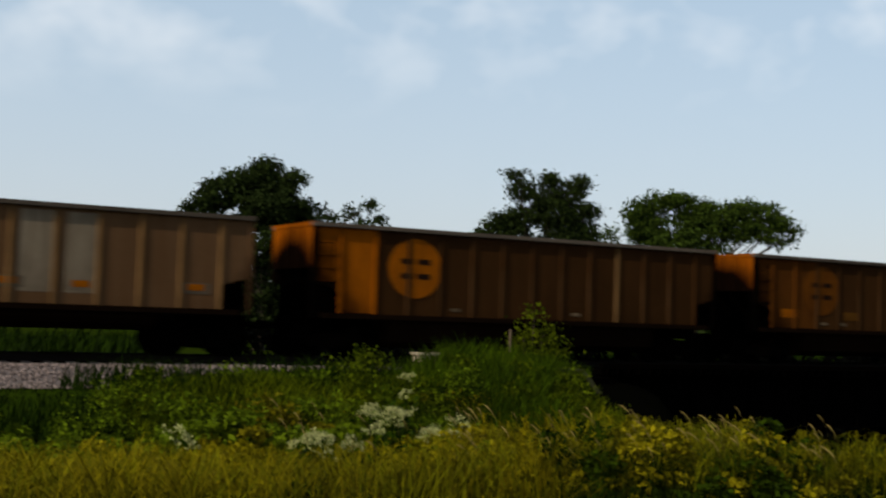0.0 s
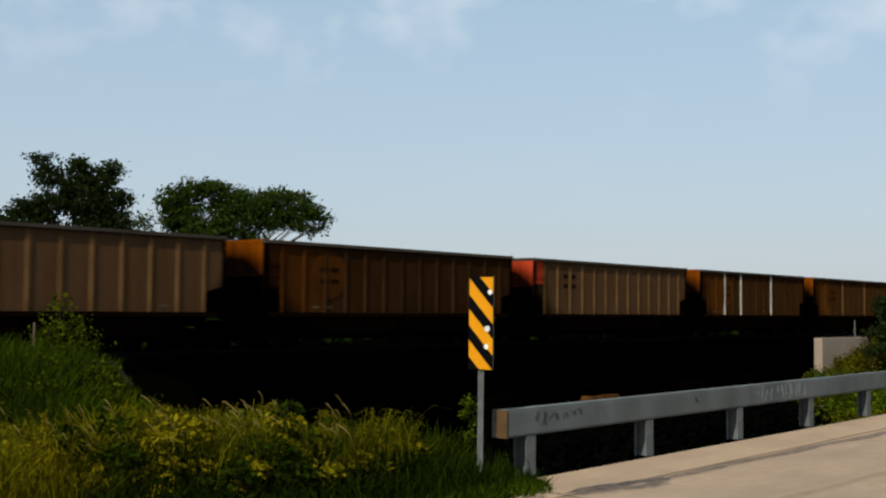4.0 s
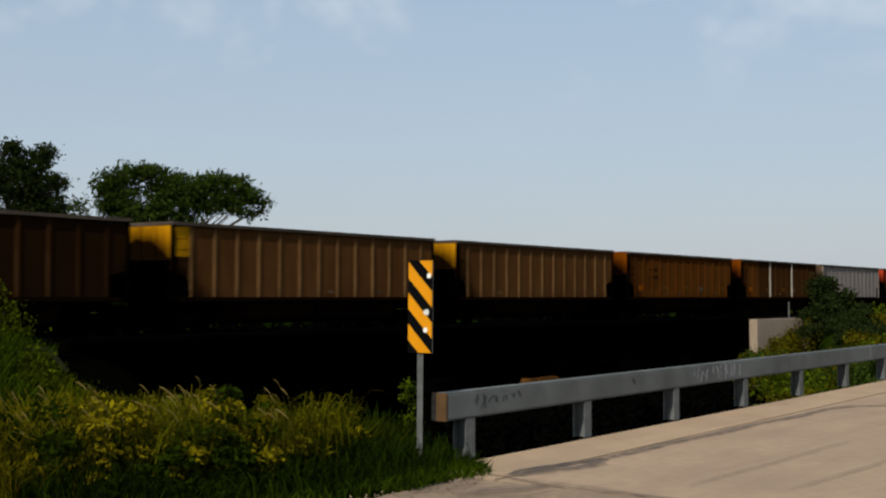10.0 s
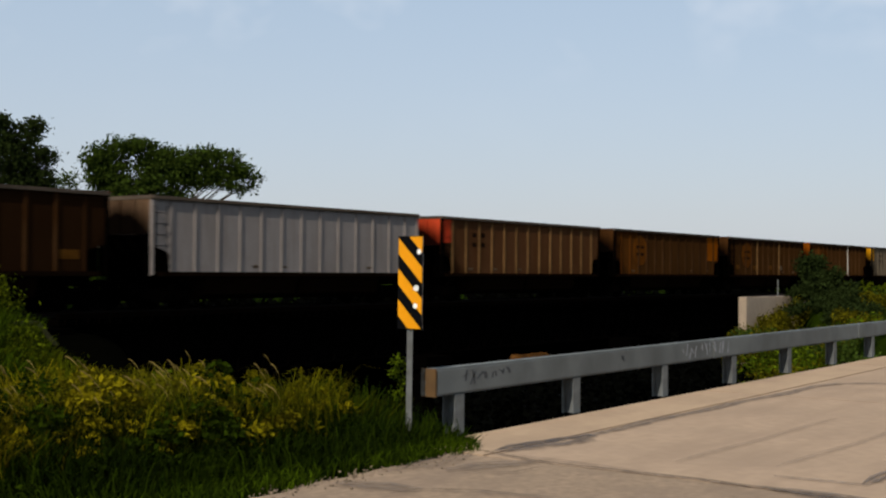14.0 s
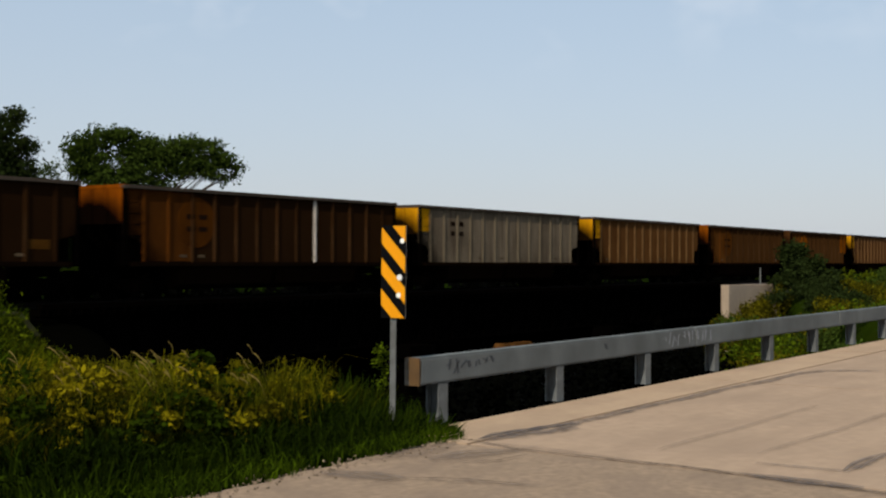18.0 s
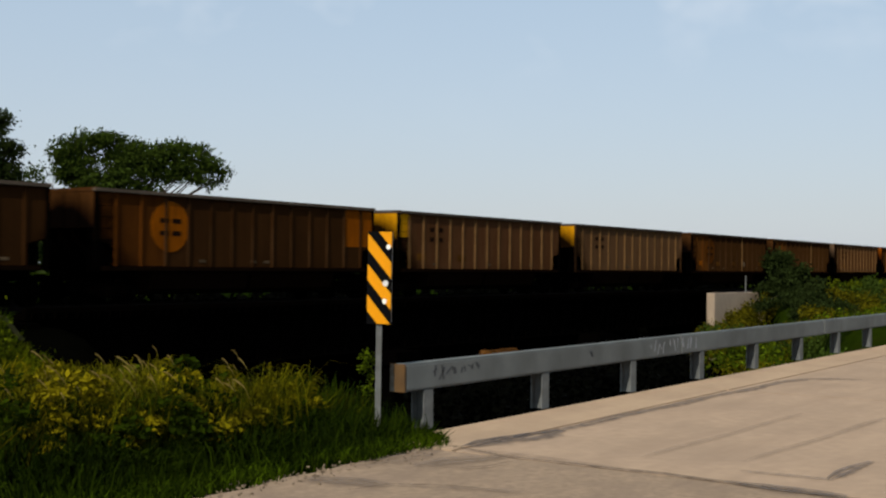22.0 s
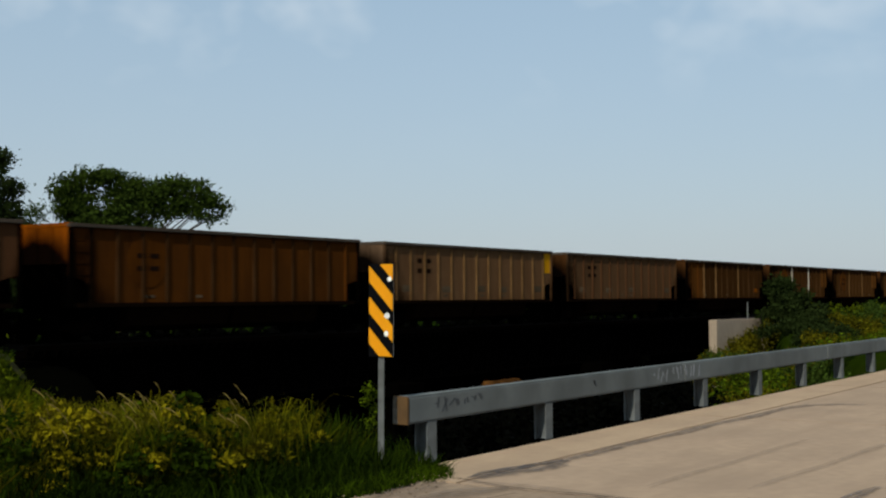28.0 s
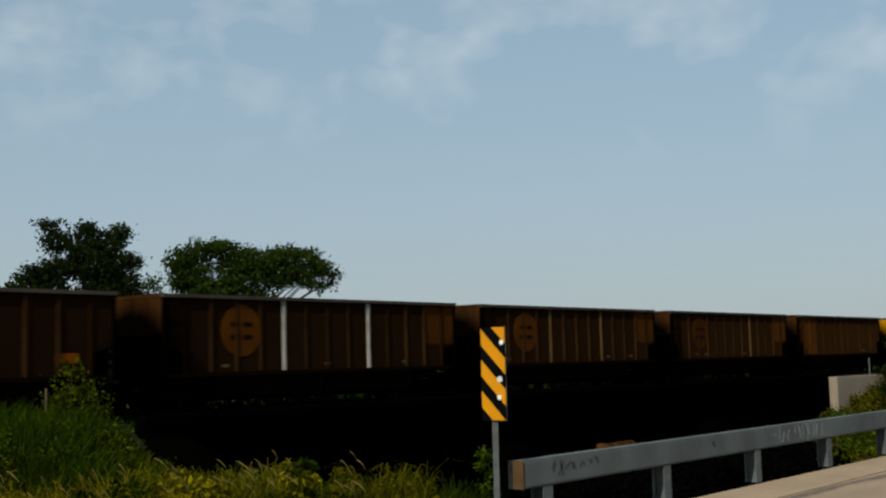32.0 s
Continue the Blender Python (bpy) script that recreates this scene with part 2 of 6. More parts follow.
M["pale_tan"] = material("pale_dusty_aluminium", (0.11445, 0.05995, 0.02792), 0.85, second=(0.07700, 0.03939, 0.01769), streak=(0.5, (0.06602, 0.02553, 0.00747)), stain=(0.4, 0.4), stain_color=(0.05056, 0.02228, 0.00861), spec=0.0, corner_black=0.85, dust=0.06)
M["tan"] = material("rusty_tan_aluminium", (0.06830, 0.02981, 0.01279), 0.85, second=(0.04613, 0.01926, 0.00794), streak=(0.5, (0.04063, 0.01332, 0.00391)), stain=(0.4, 0.5), stain_color=(0.02590, 0.00990, 0.00358), spec=0.0, corner_black=0.9, dust=0.06)
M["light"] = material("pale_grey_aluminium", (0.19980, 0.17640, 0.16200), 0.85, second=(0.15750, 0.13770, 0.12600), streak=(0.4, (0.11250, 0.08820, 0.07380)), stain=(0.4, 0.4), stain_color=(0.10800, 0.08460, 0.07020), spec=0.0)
M["silver"] = material("grey_weathered_aluminium", (0.1500, 0.1150, 0.0770), 0.85, second=(0.1050, 0.0780, 0.0510), streak=(0.85, (0.0499, 0.0317, 0.0179)), stain=(0.5, 0.65), stain_color=(0.0395, 0.0259, 0.0156), spec=0.0, corner_black=0.8)
M["yellow_end"] = material("yellow_end_paint", (0.50400, 0.23220, 0.00350), 0.6, second=(0.37800, 0.14620, 0.00350), streak=(0.4, (0.19800, 0.06450, 0.00350)), stain=(0.7, 0.4), stain_color=(0.16200, 0.05590, 0.00350), low_black=True, spec=0.0)
M["orange_end"] = material("orange_end_paint", (0.20000, 0.04881, 0.00180), 0.75, second=(0.13500, 0.03106, 0.00160), streak=(0.5, (0.04500, 0.01183, 0.00160)), stain=(0.7, 0.5), stain_color=(0.04500, 0.01183, 0.00160), low_black=True, spec=0.0)
M["red_end"] = material("red_end_paint", (0.46, 0.050, 0.016), 0.65, second=(0.32, 0.036, 0.016), streak=(0.35, (0.13, 0.03, 0.016)), stain=(0.7, 0.3), low_black=True, spec=0.0)
M["brown_end"] = material("brown_end_paint", (0.05400, 0.02160, 0.00624), 0.85, second=(0.03120, 0.01260, 0.00408), streak=(0.5, (0.01680, 0.00744, 0.00300)), stain=(0.7, 0.5), low_black=True, spec=0.0)
M["tan_end"] = material("tan_end_paint", (0.115, 0.070, 0.040), 0.8, second=(0.066, 0.037, 0.021), streak=(0.5, (0.04, 0.02, 0.01)), stain=(0.7, 0.5), low_black=True, spec=0.0)
M["rib_tan"] = material("tan_rib_paint", (0.11983, 0.06426, 0.02453), 0.85, second=(0.08239, 0.04255, 0.01550), streak=(0.45, (0.04993, 0.02128, 0.00692)), stain=(1.2, 0.45), per_object=0.18, spec=0.0)
M["rib_brown"] = material("brown_rib_paint", (0.0245, 0.0101, 0.0034), 0.9, second=(0.0140, 0.0058, 0.0020), streak=RUST_RUN, stain=(0.9, 0.6), stain_color=(0.0380, 0.0202, 0.0090), per_object=0.35, spec=0.0, dust=0.10)
M["rib_white"] = material("white_rib_paint", (0.43, 0.385, 0.33), 0.8, second=(0.31, 0.262, 0.208), streak=(0.45, (0.14, 0.09, 0.055)), stain=(1.5, 0.35), per_object=0.15, spec=0.0)
M["chord"] = material("dusty_top_chord", (0.0712, 0.0540, 0.0392), 0.75, second=(0.0342, 0.0252, 0.0184), stain=(0.5, 0.5), per_object=0.2, spec=0.03)
# shade under and between the cars is put into these near-black colours
M["under"] = material("shade_black_steel", (0.00080, 0.00065, 0.00055), 1.0, second=(0.00130, 0.00080, 0.00055), stain=(0.9, 0.3), spec=0.0)
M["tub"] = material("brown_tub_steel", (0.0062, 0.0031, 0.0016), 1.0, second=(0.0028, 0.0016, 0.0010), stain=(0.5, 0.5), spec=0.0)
M["logo"] = material("dim_orange_emblem_paint", (0.08200, 0.02559, 0.00294), 0.9, second=(0.05400, 0.01680, 0.00245), streak=(0.5, (0.03000, 0.00960, 0.00280)), stain=(1.0, 0.5), stain_color=(0.03000, 0.00960, 0.00280), per_object=0.3, spec=0.0)
M["logo_dark"] = material("dark_emblem_paint", (0.012, 0.006, 0.0035), 0.9, stain=(1.0, 0.4), spec=0.0)
M["tag_yellow"] = material("faded_yellow_patch", (0.06971, 0.02846, 0.00495), 0.85, second=(0.04290, 0.01732, 0.00347), stain=(2.0, 0.5), per_object=0.4, spec=0.0)
M["tag_white"] = material("faded_white_patch", (0.10044, 0.07332, 0.04805), 0.85, second=(0.06324, 0.04433, 0.02635), stain=(2.0, 0.5), per_object=0.3, spec=0.0)
M["spray_black"] = material("black_spray_paint", (0.0025, 0.0025, 0.003), 0.9, spec=0.0)
M["spray_blue"] = material("blue_spray_paint", (0.00990, 0.02000, 0.03825), 0.9, spec=0.0)
# near-black: the wheels' shade is put into the colour
M["wheel"] = material("shade_black_wheel_steel", (0.00110, 0.00090, 0.00075), 1.0, stain=(3, 0.4), spec=0.0)
M["galv"] = material("galvanised_steel", (0.12792, 0.13739, 0.13515), 0.8, second=(0.08844, 0.09568, 0.09409), grain=(2.2, 0.75), stain=(0.9, 0.6), stain_color=(0.06317, 0.06706, 0.06501), streak=(0.45, (0.06475, 0.06542, 0.06159)), streak_map=(2.36880, 2.45340, 0.51324), spec=0.06)
M["galv_post"] = material("galvanised_post", (0.13200, 0.13923, 0.13724), 0.8, second=(0.07480, 0.07826, 0.07520), grain=(5, 0.7), stain=(2.5, 0.55), stain_color=(0.04840, 0.04732, 0.04136), per_object=0.1, spec=0.06)
M["rail_end"] = material("rusty_primer_end", (0.08200, 0.03900, 0.00800), 0.8, second=(0.10500, 0.06200, 0.02200), stain=(5, 0.5), stain_color=(0.03150, 0.01800, 0.00675))
M["graffiti_dark"] = material("dark_marker", (0.0420, 0.0450, 0.0490), 0.8)
M["graffiti_pale"] = material("pale_marker", (0.2000, 0.2080, 0.2250), 0.8)
M["sign_yellow"] = material("amber_reflective_sheet", (0.66, 0.265, 0.002), 0.5, second=(0.60, 0.235, 0.002), stain=(3, 0.15), spec=0.2)
M["sign_black"] = material("black_sign_sheet", (0.002, 0.002, 0.0025), 0.7, stain=(3, 0.2), spec=0.05)
M["sign_back"] = material("bare_aluminium", (0.4, 0.4, 0.41), 0.45, metal=0.7)
M["bullet_white"] = material("bare_white_metal", (0.85, 0.85, 0.84), 0.4)
M["concrete_road"] = material("tan_worn_concrete", (0.33568, 0.24281, 0.16736), 0.95, second=(0.25183, 0.18158, 0.12653), grain=(7, 0.6), stain=(0.8, 0.55), stain_color=(0.24060, 0.17522, 0.12450), bump=0.35, bump_scale=45, streak=(0.5, (0.22938, 0.16364, 0.11460)), streak_map=(0.32754, 2.67800, 0.97200), spec=0.03)
M["concrete_edge"] = material("pale_edge_concrete", (0.36025, 0.25932, 0.17069), 0.95, second=(0.27719, 0.19832, 0.13157), grain=(8, 0.5), stain=(0.9, 0.5), stain_color=(0.23096, 0.16340, 0.11306), bump=0.3, bump_scale=40, streak=(0.4, (0.25402, 0.17971, 0.12336)), streak_map=(0.32754, 2.67800, 0.97200), spec=0.03)
M["approach"] = material("worn_asphalt_concrete", (0.29022, 0.21179, 0.14434), 0.95, second=(0.18074, 0.13119, 0.09167), grain=(13, 0.85), stain=(2.2, 0.7), stain_color=(0.18619, 0.13638, 0.09755), bump=0.5, bump_scale=60, streak=(0.4, (0.17520, 0.12911, 0.09755)), streak_map=(0.87344, 1.64800, 0.97200), spec=0.03)
M["concrete_abut"] = material("pale_abutment_concrete", (0.33000, 0.26000, 0.18800), 0.95, second=(0.24500, 0.18900, 0.13800), grain=(3, 0.5), stain=(0.5, 0.4), stain_color=(0.21150, 0.17002, 0.13005), streak=(0.35, (0.16920, 0.13358, 0.09945)), spec=0.05)
# black steel and creosote, darkened further to hold the bridge's shade
M["girder"] = material("shade_black_girder", (0.00075, 0.00065, 0.00060), 1.0, second=(0.00120, 0.00080, 0.00060), stain=(0.4, 0.4), spec=0.0)
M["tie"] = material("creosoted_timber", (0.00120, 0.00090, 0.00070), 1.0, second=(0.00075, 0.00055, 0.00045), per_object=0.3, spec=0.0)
M["rail"] = material("rail_steel", (0.006, 0.0045, 0.0035), 0.85, stain=(1, 0.4), spec=0.03)
M["ballast"] = material("grey_pink_ballast", (0.105, 0.085, 0.080), 0.95, second=(0.052, 0.042, 0.040), grain=(14, 0.9), stain=(2.0, 0.5), bump=0.6, bump_scale=18, spec=0.05)
M["stone"] = material("ballast_stone", (0.135, 0.103, 0.092), 0.95, per_island=0.6, second=(0.065, 0.049, 0.044), spec=0.05)
M["crumb"] = material("crumbled_concrete", (0.17, 0.128, 0.088), 0.95, per_island=0.5, second=(0.17, 0.13, 0.095), spec=0.03)
M["soil"] = material("grassy_soil", (0.012, 0.021, 0.0012), 1.0, second=(0.006, 0.011, 0.0008), grain=(3.5, 0.8), stain=(0.25, 0.6), stain_color=(0.014, 0.018, 0.0018), bump=0.6, bump_scale=12, spec=0.0)
# near-black: shade about the bridge is put into the bed's colour
M["mud"] = material("creek_shade_black", (0.0009, 0.0009, 0.0006), 1.0, second=(0.0006, 0.0006, 0.0004), grain=(2, 0.6), spec=0.0)
M["rock"] = material("brown_bank_rock", (0.085, 0.036, 0.009), 0.95, second=(0.018, 0.009, 0.004), grain=(2.6, 0.95), stain=(1.1, 0.8), stain_color=(0.004, 0.0025, 0.0015), bump=0.8, bump_scale=6, spec=0.0)
M["bark"] = material("grey_bark", (0.045, 0.033, 0.023), 0.95, second=(0.022, 0.016, 0.011), grain=(9, 0.7), bump=0.6, bump_scale=14, spec=0.1)
M["leaf_dark"] = leaf_material("dark_leaves", (0.01800, 0.02760, 0.00600), (0.00960, 0.01560, 0.00360))
M["leaf_mid"] = leaf_material("green_leaves", (0.03600, 0.05760, 0.00720), (0.01800, 0.03120, 0.00480))
# near-black leaves: shade is put into their colour
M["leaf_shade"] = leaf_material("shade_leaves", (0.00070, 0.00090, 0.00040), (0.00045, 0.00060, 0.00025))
M["leaf_bush"] = leaf_material("bush_leaves", (0.058, 0.082, 0.0024), (0.018, 0.032, 0.0013), vary=0.6)
M["leaf_gold"] = leaf_material("olive_gold_leaves", (0.08096, 0.06679, 0.00182), (0.04048, 0.04048, 0.00162), vary=0.5)
M["grass_green"] = leaf_material("green_grass", (0.00859, 0.01777, 0.00048), (0.00297, 0.00652, 0.00029), vary=0.7)
M["grass_deep"] = leaf_material("deep_green_grass", (0.03116, 0.05159, 0.00112), (0.00967, 0.01908, 0.00077), vary=0.7)
M["grass_gold"] = leaf_material("golden_grass", (0.07225, 0.05610, 0.00153), (0.03060, 0.02890, 0.00110), vary=0.65)
M["straw"] = leaf_material("straw_seed_heads", (0.20, 0.150, 0.050), (0.11, 0.080, 0.024), vary=0.3)
M["house_white"] = material("white_siding", (0.62, 0.63, 0.64), 0.7, second=(0.56, 0.56, 0.57), stain=(0.3, 0.2))
M["shingle"] = material("grey_shingle", (0.10, 0.095, 0.09), 0.9)
M["orange_side"] = material("weathered_orange_side_paint", (0.18000, 0.04733, 0.00180), 0.85, second=(0.11800, 0.02958, 0.00152), streak=(0.45, (0.06200, 0.01553, 0.00180)), stain=(0.6, 0.4), stain_color=(0.05000, 0.01331, 0.00180), per_object=0.2, spec=0.0, corner_black=0.85)
M["yellow_side"] = material("weathered_yellow_side_paint", (0.50400, 0.23220, 0.00210), 0.8, second=(0.37800, 0.15480, 0.00210), streak=(0.3, (0.21600, 0.07740, 0.00280)), stain=(0.7, 0.3), stain_color=(0.18000, 0.06880, 0.00350), spec=0.02)
M["red_side"] = material("weathered_red_side_paint", (0.50, 0.045, 0.014), 0.8, second=(0.36, 0.034, 0.014), streak=(0.3, (0.16, 0.03, 0.016)), stain=(0.7, 0.3), spec=0.02)
M["logo_bright"] = material("orange_emblem_paint", (0.20000, 0.05473, 0.00200), 0.85, second=(0.13500, 0.03550, 0.00180), streak=(0.5, (0.06600, 0.01775, 0.00200)), stain=(1.0, 0.45), stain_color=(0.06600, 0.01775, 0.00240), spec=0.0)
M["rust_tan"] = material("orange_dusted_aluminium", (0.08778, 0.03728, 0.01176), 0.85, second=(0.05376, 0.02200, 0.00708), streak=(0.5, (0.04246, 0.01411, 0.00396)), stain=(0.4, 0.5), stain_color=(0.02831, 0.01070, 0.00372), spec=0.0, corner_black=0.85, dust=0.06)
M["light_rib"] = material("pale_grey_rib", (0.17550, 0.15300, 0.13950), 0.85, second=(0.14220, 0.12420, 0.11160), streak=(0.4, (0.09900, 0.07920, 0.06660)), stain=(0.9, 0.35), spec=0.0)
M["silver_rib"] = material("grey_weathered_rib", (0.1200, 0.0950, 0.0620), 0.85, second=(0.0850, 0.0640, 0.0410), streak=(0.8, (0.0420, 0.0288, 0.0156)), stain=(0.9, 0.45), spec=0.0)
# brighter copy of the olive gold leaves, light put into the colour
M["leaf_bright"] = leaf_material("bright_gold_leaves", (0.168, 0.134, 0.003), (0.080, 0.074, 0.0022), vary=0.5)
M["wall_old"] = material("toned_down_old_concrete", (0.04259, 0.04016, 0.01947), 0.95, second=(0.01825, 0.02068, 0.00730), grain=(4, 0.8), stain=(1.5, 0.7), stain_color=(0.00730, 0.01095, 0.00304), spec=0.0)
M["weed_green"] = leaf_material("weed_leaves", (0.0175, 0.0350, 0.0007), (0.0055, 0.0115, 0.0004), vary=0.75)
M["weed_gold"] = leaf_material("olive_weed_leaves", (0.08868, 0.07461, 0.00137), (0.03990, 0.04025, 0.00094), vary=0.45)
M["plume"] = leaf_material("golden_plumes", (0.08748, 0.07290, 0.00121), (0.05508, 0.04860, 0.00089), vary=0.35)
# brighter copies of the gold weeds: extra light put into their colour
M["weed_bright"] = leaf_material("yellow_weed_leaves", (0.11475, 0.09860, 0.00165), (0.04590, 0.04760, 0.00116), vary=0.45)
M["plume_bright"] = leaf_material("bright_yellow_plumes", (0.14250, 0.10950, 0.00190), (0.08250, 0.06900, 0.00146), vary=0.35)
M["grass_mid"] = leaf_material("yellow_green_grass", (0.03300, 0.03686, 0.00066), (0.01320, 0.01613, 0.00048), vary=0.5)
M["weed_mid"] = leaf_material("yellow_green_weed_leaves", (0.02815, 0.03244, 0.00061), (0.01040, 0.01408, 0.00037), vary=0.6)
M["rail_scrape"] = material("pale_scraped_steel", (0.15750, 0.14625, 0.12375), 0.8, second=(0.07500, 0.05625, 0.03375), grain=(18, 0.9), stain=(7, 0.6), stain_color=(0.04500, 0.03000, 0.01500), spec=0.05)
M["bank_weed"] = leaf_material("bank_weed_leaves", (0.04752, 0.06138, 0.00129), (0.01584, 0.02574, 0.00079), vary=0.6)
M["plume_dull"] = leaf_material("dull_brown_plumes", (0.060, 0.036, 0.0024), (0.032, 0.022, 0.0014), vary=0.4)
M["leaf_bank"] = leaf_material("bank_leaves", (0.08463, 0.07207, 0.00273), (0.03385, 0.03604, 0.00156), vary=0.6)
M["leaf_sapling"] = leaf_material("sapling_leaves", (0.05625, 0.06900, 0.00165), (0.02550, 0.03600, 0.00113), vary=0.5)
M["grass_bank"] = leaf_material("bright_bank_grass", (0.0720, 0.0840, 0.0016), (0.0260, 0.0400, 0.0010), vary=0.5)
M["frond_gold"] = leaf_material("golden_green_fronds", (0.09496, 0.08597, 0.00180), (0.03399, 0.03998, 0.00100), vary=0.55)
# the golden fronds again, with more light put into the colour
M["frond_bright"] = leaf_material("brightened_golden_fronds", (0.1350, 0.1040, 0.0023), (0.0560, 0.0490, 0.0014), vary=0.55)
M["frond_green"] = leaf_material("deep_green_fronds", (0.01558, 0.02644, 0.00047), (0.00520, 0.01038, 0.00028), vary=0.6)
M["floret"] = leaf_material("cream_florets", (0.36, 0.34, 0.15), (0.12, 0.15, 0.03), vary=0.4)
M["leaf_lush"] = leaf_material("lush_leaves", (0.0750, 0.1000, 0.0030), (0.0220, 0.0400, 0.0014), vary=0.6)
M["wall_green"] = material("overgrown_green_wall", (0.0050, 0.0085, 0.0012), 1.0, second=(0.0025, 0.0045, 0.0008), grain=(6, 0.8), spec=0.0)
M["tag_dim"] = material("dim_patch", (0.08400, 0.05760, 0.03360), 0.85, second=(0.05280, 0.03440, 0.01920), stain=(2.0, 0.5), per_object=0.3, spec=0.0)


def worn_tar(name, color, most):
    """Tar worn thin: it lets the slab through at its ragged edges (u runs across the seam)."""
    m = material(name, color, 0.95, grain=(5, 0.7), stain=(2.5, 0.4), spec=0.03)
    nt = m.node_tree
    tc = nt.nodes.new("ShaderNodeTexCoord")
    sp = nt.nodes.new("ShaderNodeSeparateXYZ")
    nt.links.new(tc.outputs["UV"], sp.inputs["Vector"])
    nz = nt.nodes.new("ShaderNodeTexNoise")
    nz.inputs["Scale"].default_value = 7.0
    nz.inputs["Detail"].default_value = 7
    nt.links.new(tc.outputs["Object"], nz.inputs["Vector"])
    e = nt.nodes.new("ShaderNodeMath")
    e.operation = "MULTIPLY_ADD"
    e.inputs[1].default_value = 1.6
    nt.links.new(nz.outputs["Fac"], e.inputs[0])
    nt.links.new(sp.outputs["X"], e.inputs[2])
    mr = nt.nodes.new("ShaderNodeMapRange")
    mr.inputs["From Min"].default_value = 0.80
    mr.inputs["From Max"].default_value = 1.60
    mr.inputs["To Max"].default_value = most
    nt.links.new(e.outputs["Value"], mr.inputs["Value"])
    tr = nt.nodes.new("ShaderNodeBsdfTransparent")
    ms = nt.nodes.new("ShaderNodeMixShader")
    nt.links.new(mr.outputs["Result"], ms.inputs["Fac"])
    nt.links.new(tr.outputs["BSDF"], ms.inputs[1])
    nt.links.new(nt.nodes["Principled BSDF"].outputs["BSDF"], ms.inputs[2])
    nt.links.new(ms.outputs["Shader"], nt.nodes["Material Output"].inputs["Surface"])
    return m


M["tar_worn"] = worn_tar("worn_grey_tar", (0.120, 0.104, 0.098), 0.62)
M["tar_faint"] = worn_tar("faint_grey_tar", (0.120, 0.095, 0.082), 0.26)
M["tar_patchy"] = worn_tar("patchy_grey_tar", (0.125, 0.104, 0.092), 0.42)
M["tar_dark"] = worn_tar("dark_cracked_tar", (0.050, 0.038, 0.032), 0.75)


# ---- mesh helpers ----
def box(bm, x0, x1, y0, y1, z0, z1, bevel=0.0):
    vs = [bm.verts.new((x, y, z)) for x in (x0, x1) for y in (y0, y1) for z in (z0, z1)]
    for f in ((0, 1, 3, 2), (4, 6, 7, 5), (0, 4, 5, 1), (2, 3, 7, 6), (0, 2, 6, 4), (1, 5, 7, 3)):
        bm.faces.new([vs[i] for i in f])
    if bevel:
        es = {e for v in vs for e in v.link_edges}
        bmesh.ops.bevel(bm, geom=list(es), offset=bevel, segments=2, affect="EDGES")
    return bm


def prism(bm, pts, axis, a, b):
    """A polygon swept along an axis from a to b. axis y: pts are (x, z); axis x: (y, z); axis z: (x, y)."""
    def at(p, c):
        return {"x": (c, p[0], p[1]), "y": (p[0], c, p[1]), "z": (p[0], p[1], c)}[axis]
    lo = [bm.verts.new(at(p, a)) for p in pts]
    hi = [bm.verts.new(at(p, b)) for p in pts]
    n = len(pts)
    bm.faces.new(lo[::-1])
    bm.faces.new(hi)
    for i in range(n):
        bm.faces.new([lo[i], lo[(i + 1) % n], hi[(i + 1) % n], hi[i]])
    bmesh.ops.recalc_face_normals(bm, faces=bm.faces)
    return bm


def tube(bm, p0, p1, r0, r1=None, n=8):
    p0, p1 = Vector(p0), Vector(p1)
    r1 = r0 if r1 is None else r1
    d = (p1 - p0).normalized()
    u = d.orthogonal().normalized()
    v = d.cross(u)
    a = [bm.verts.new(p0 + (u * math.cos(k * math.tau / n) + v * math.sin(k * math.tau / n)) * r0) for k in range(n)]
    b = [bm.verts.new(p1 + (u * math.cos(k * math.tau / n) + v * math.sin(k * math.tau / n)) * r1) for k in range(n)]
    for k in range(n):
        bm.faces.new([a[k], a[(k + 1) % n], b[(k + 1) % n], b[k]])
    bm.faces.new(a[::-1])
    bm.faces.new(b)
    return bm


def mesh_of(name, bm, mat):
    me = bpy.data.meshes.new(name)
    bm.to_mesh(me)
    bm.free()
    me.materials.append(mat)
    return me


def part(name, bm, mat, parent=None, label="", at=None):
    """One mesh object from a bmesh or a shared mesh, under its thing."""
    me = bm if isinstance(bm, bpy.types.Mesh) else mesh_of(name, bm, mat)
    ob = new(name, me)
    if parent:
        ob.parent = parent
    if at is not None:
        ob.matrix_basis = at
    if label:
        tagged(ob, label)
    return ob


def bm_box(*a, **k):
    return box(bmesh.new(), *a, **k)


def thing(name, at, label, category, group="", kind=""):
    e = new(name)
    e.matrix_basis = at
    return tagged(e, label, category, group, kind)


def sheet(name, verts, faces, mat):
    me = bpy.data.meshes.new(name)
    me.from_pydata(verts, [], faces)
    me.materials.append(mat)
    return me


def smooth(a, b, x):
    t = np.clip((x - a) / (b - a), 0, 1)
    return t * t * (3 - 2 * t)


# ---- ground ----
TRACK_Y, RAIL_Z = 31.81, 0.34


def site(x, y):
    """Ground place of a plan spot, respread in bearing to fit the camera's view."""
    x, y = np.asarray(x, float), np.asarray(y, float)
    a = np.arctan2(y, x)
    b = 0.0027 + 1.1185 * a
    depth = y * (1 + 0.0987 * np.clip((y - 7.2) / 20.3, 0, 1))
    return depth / np.tan(b), depth


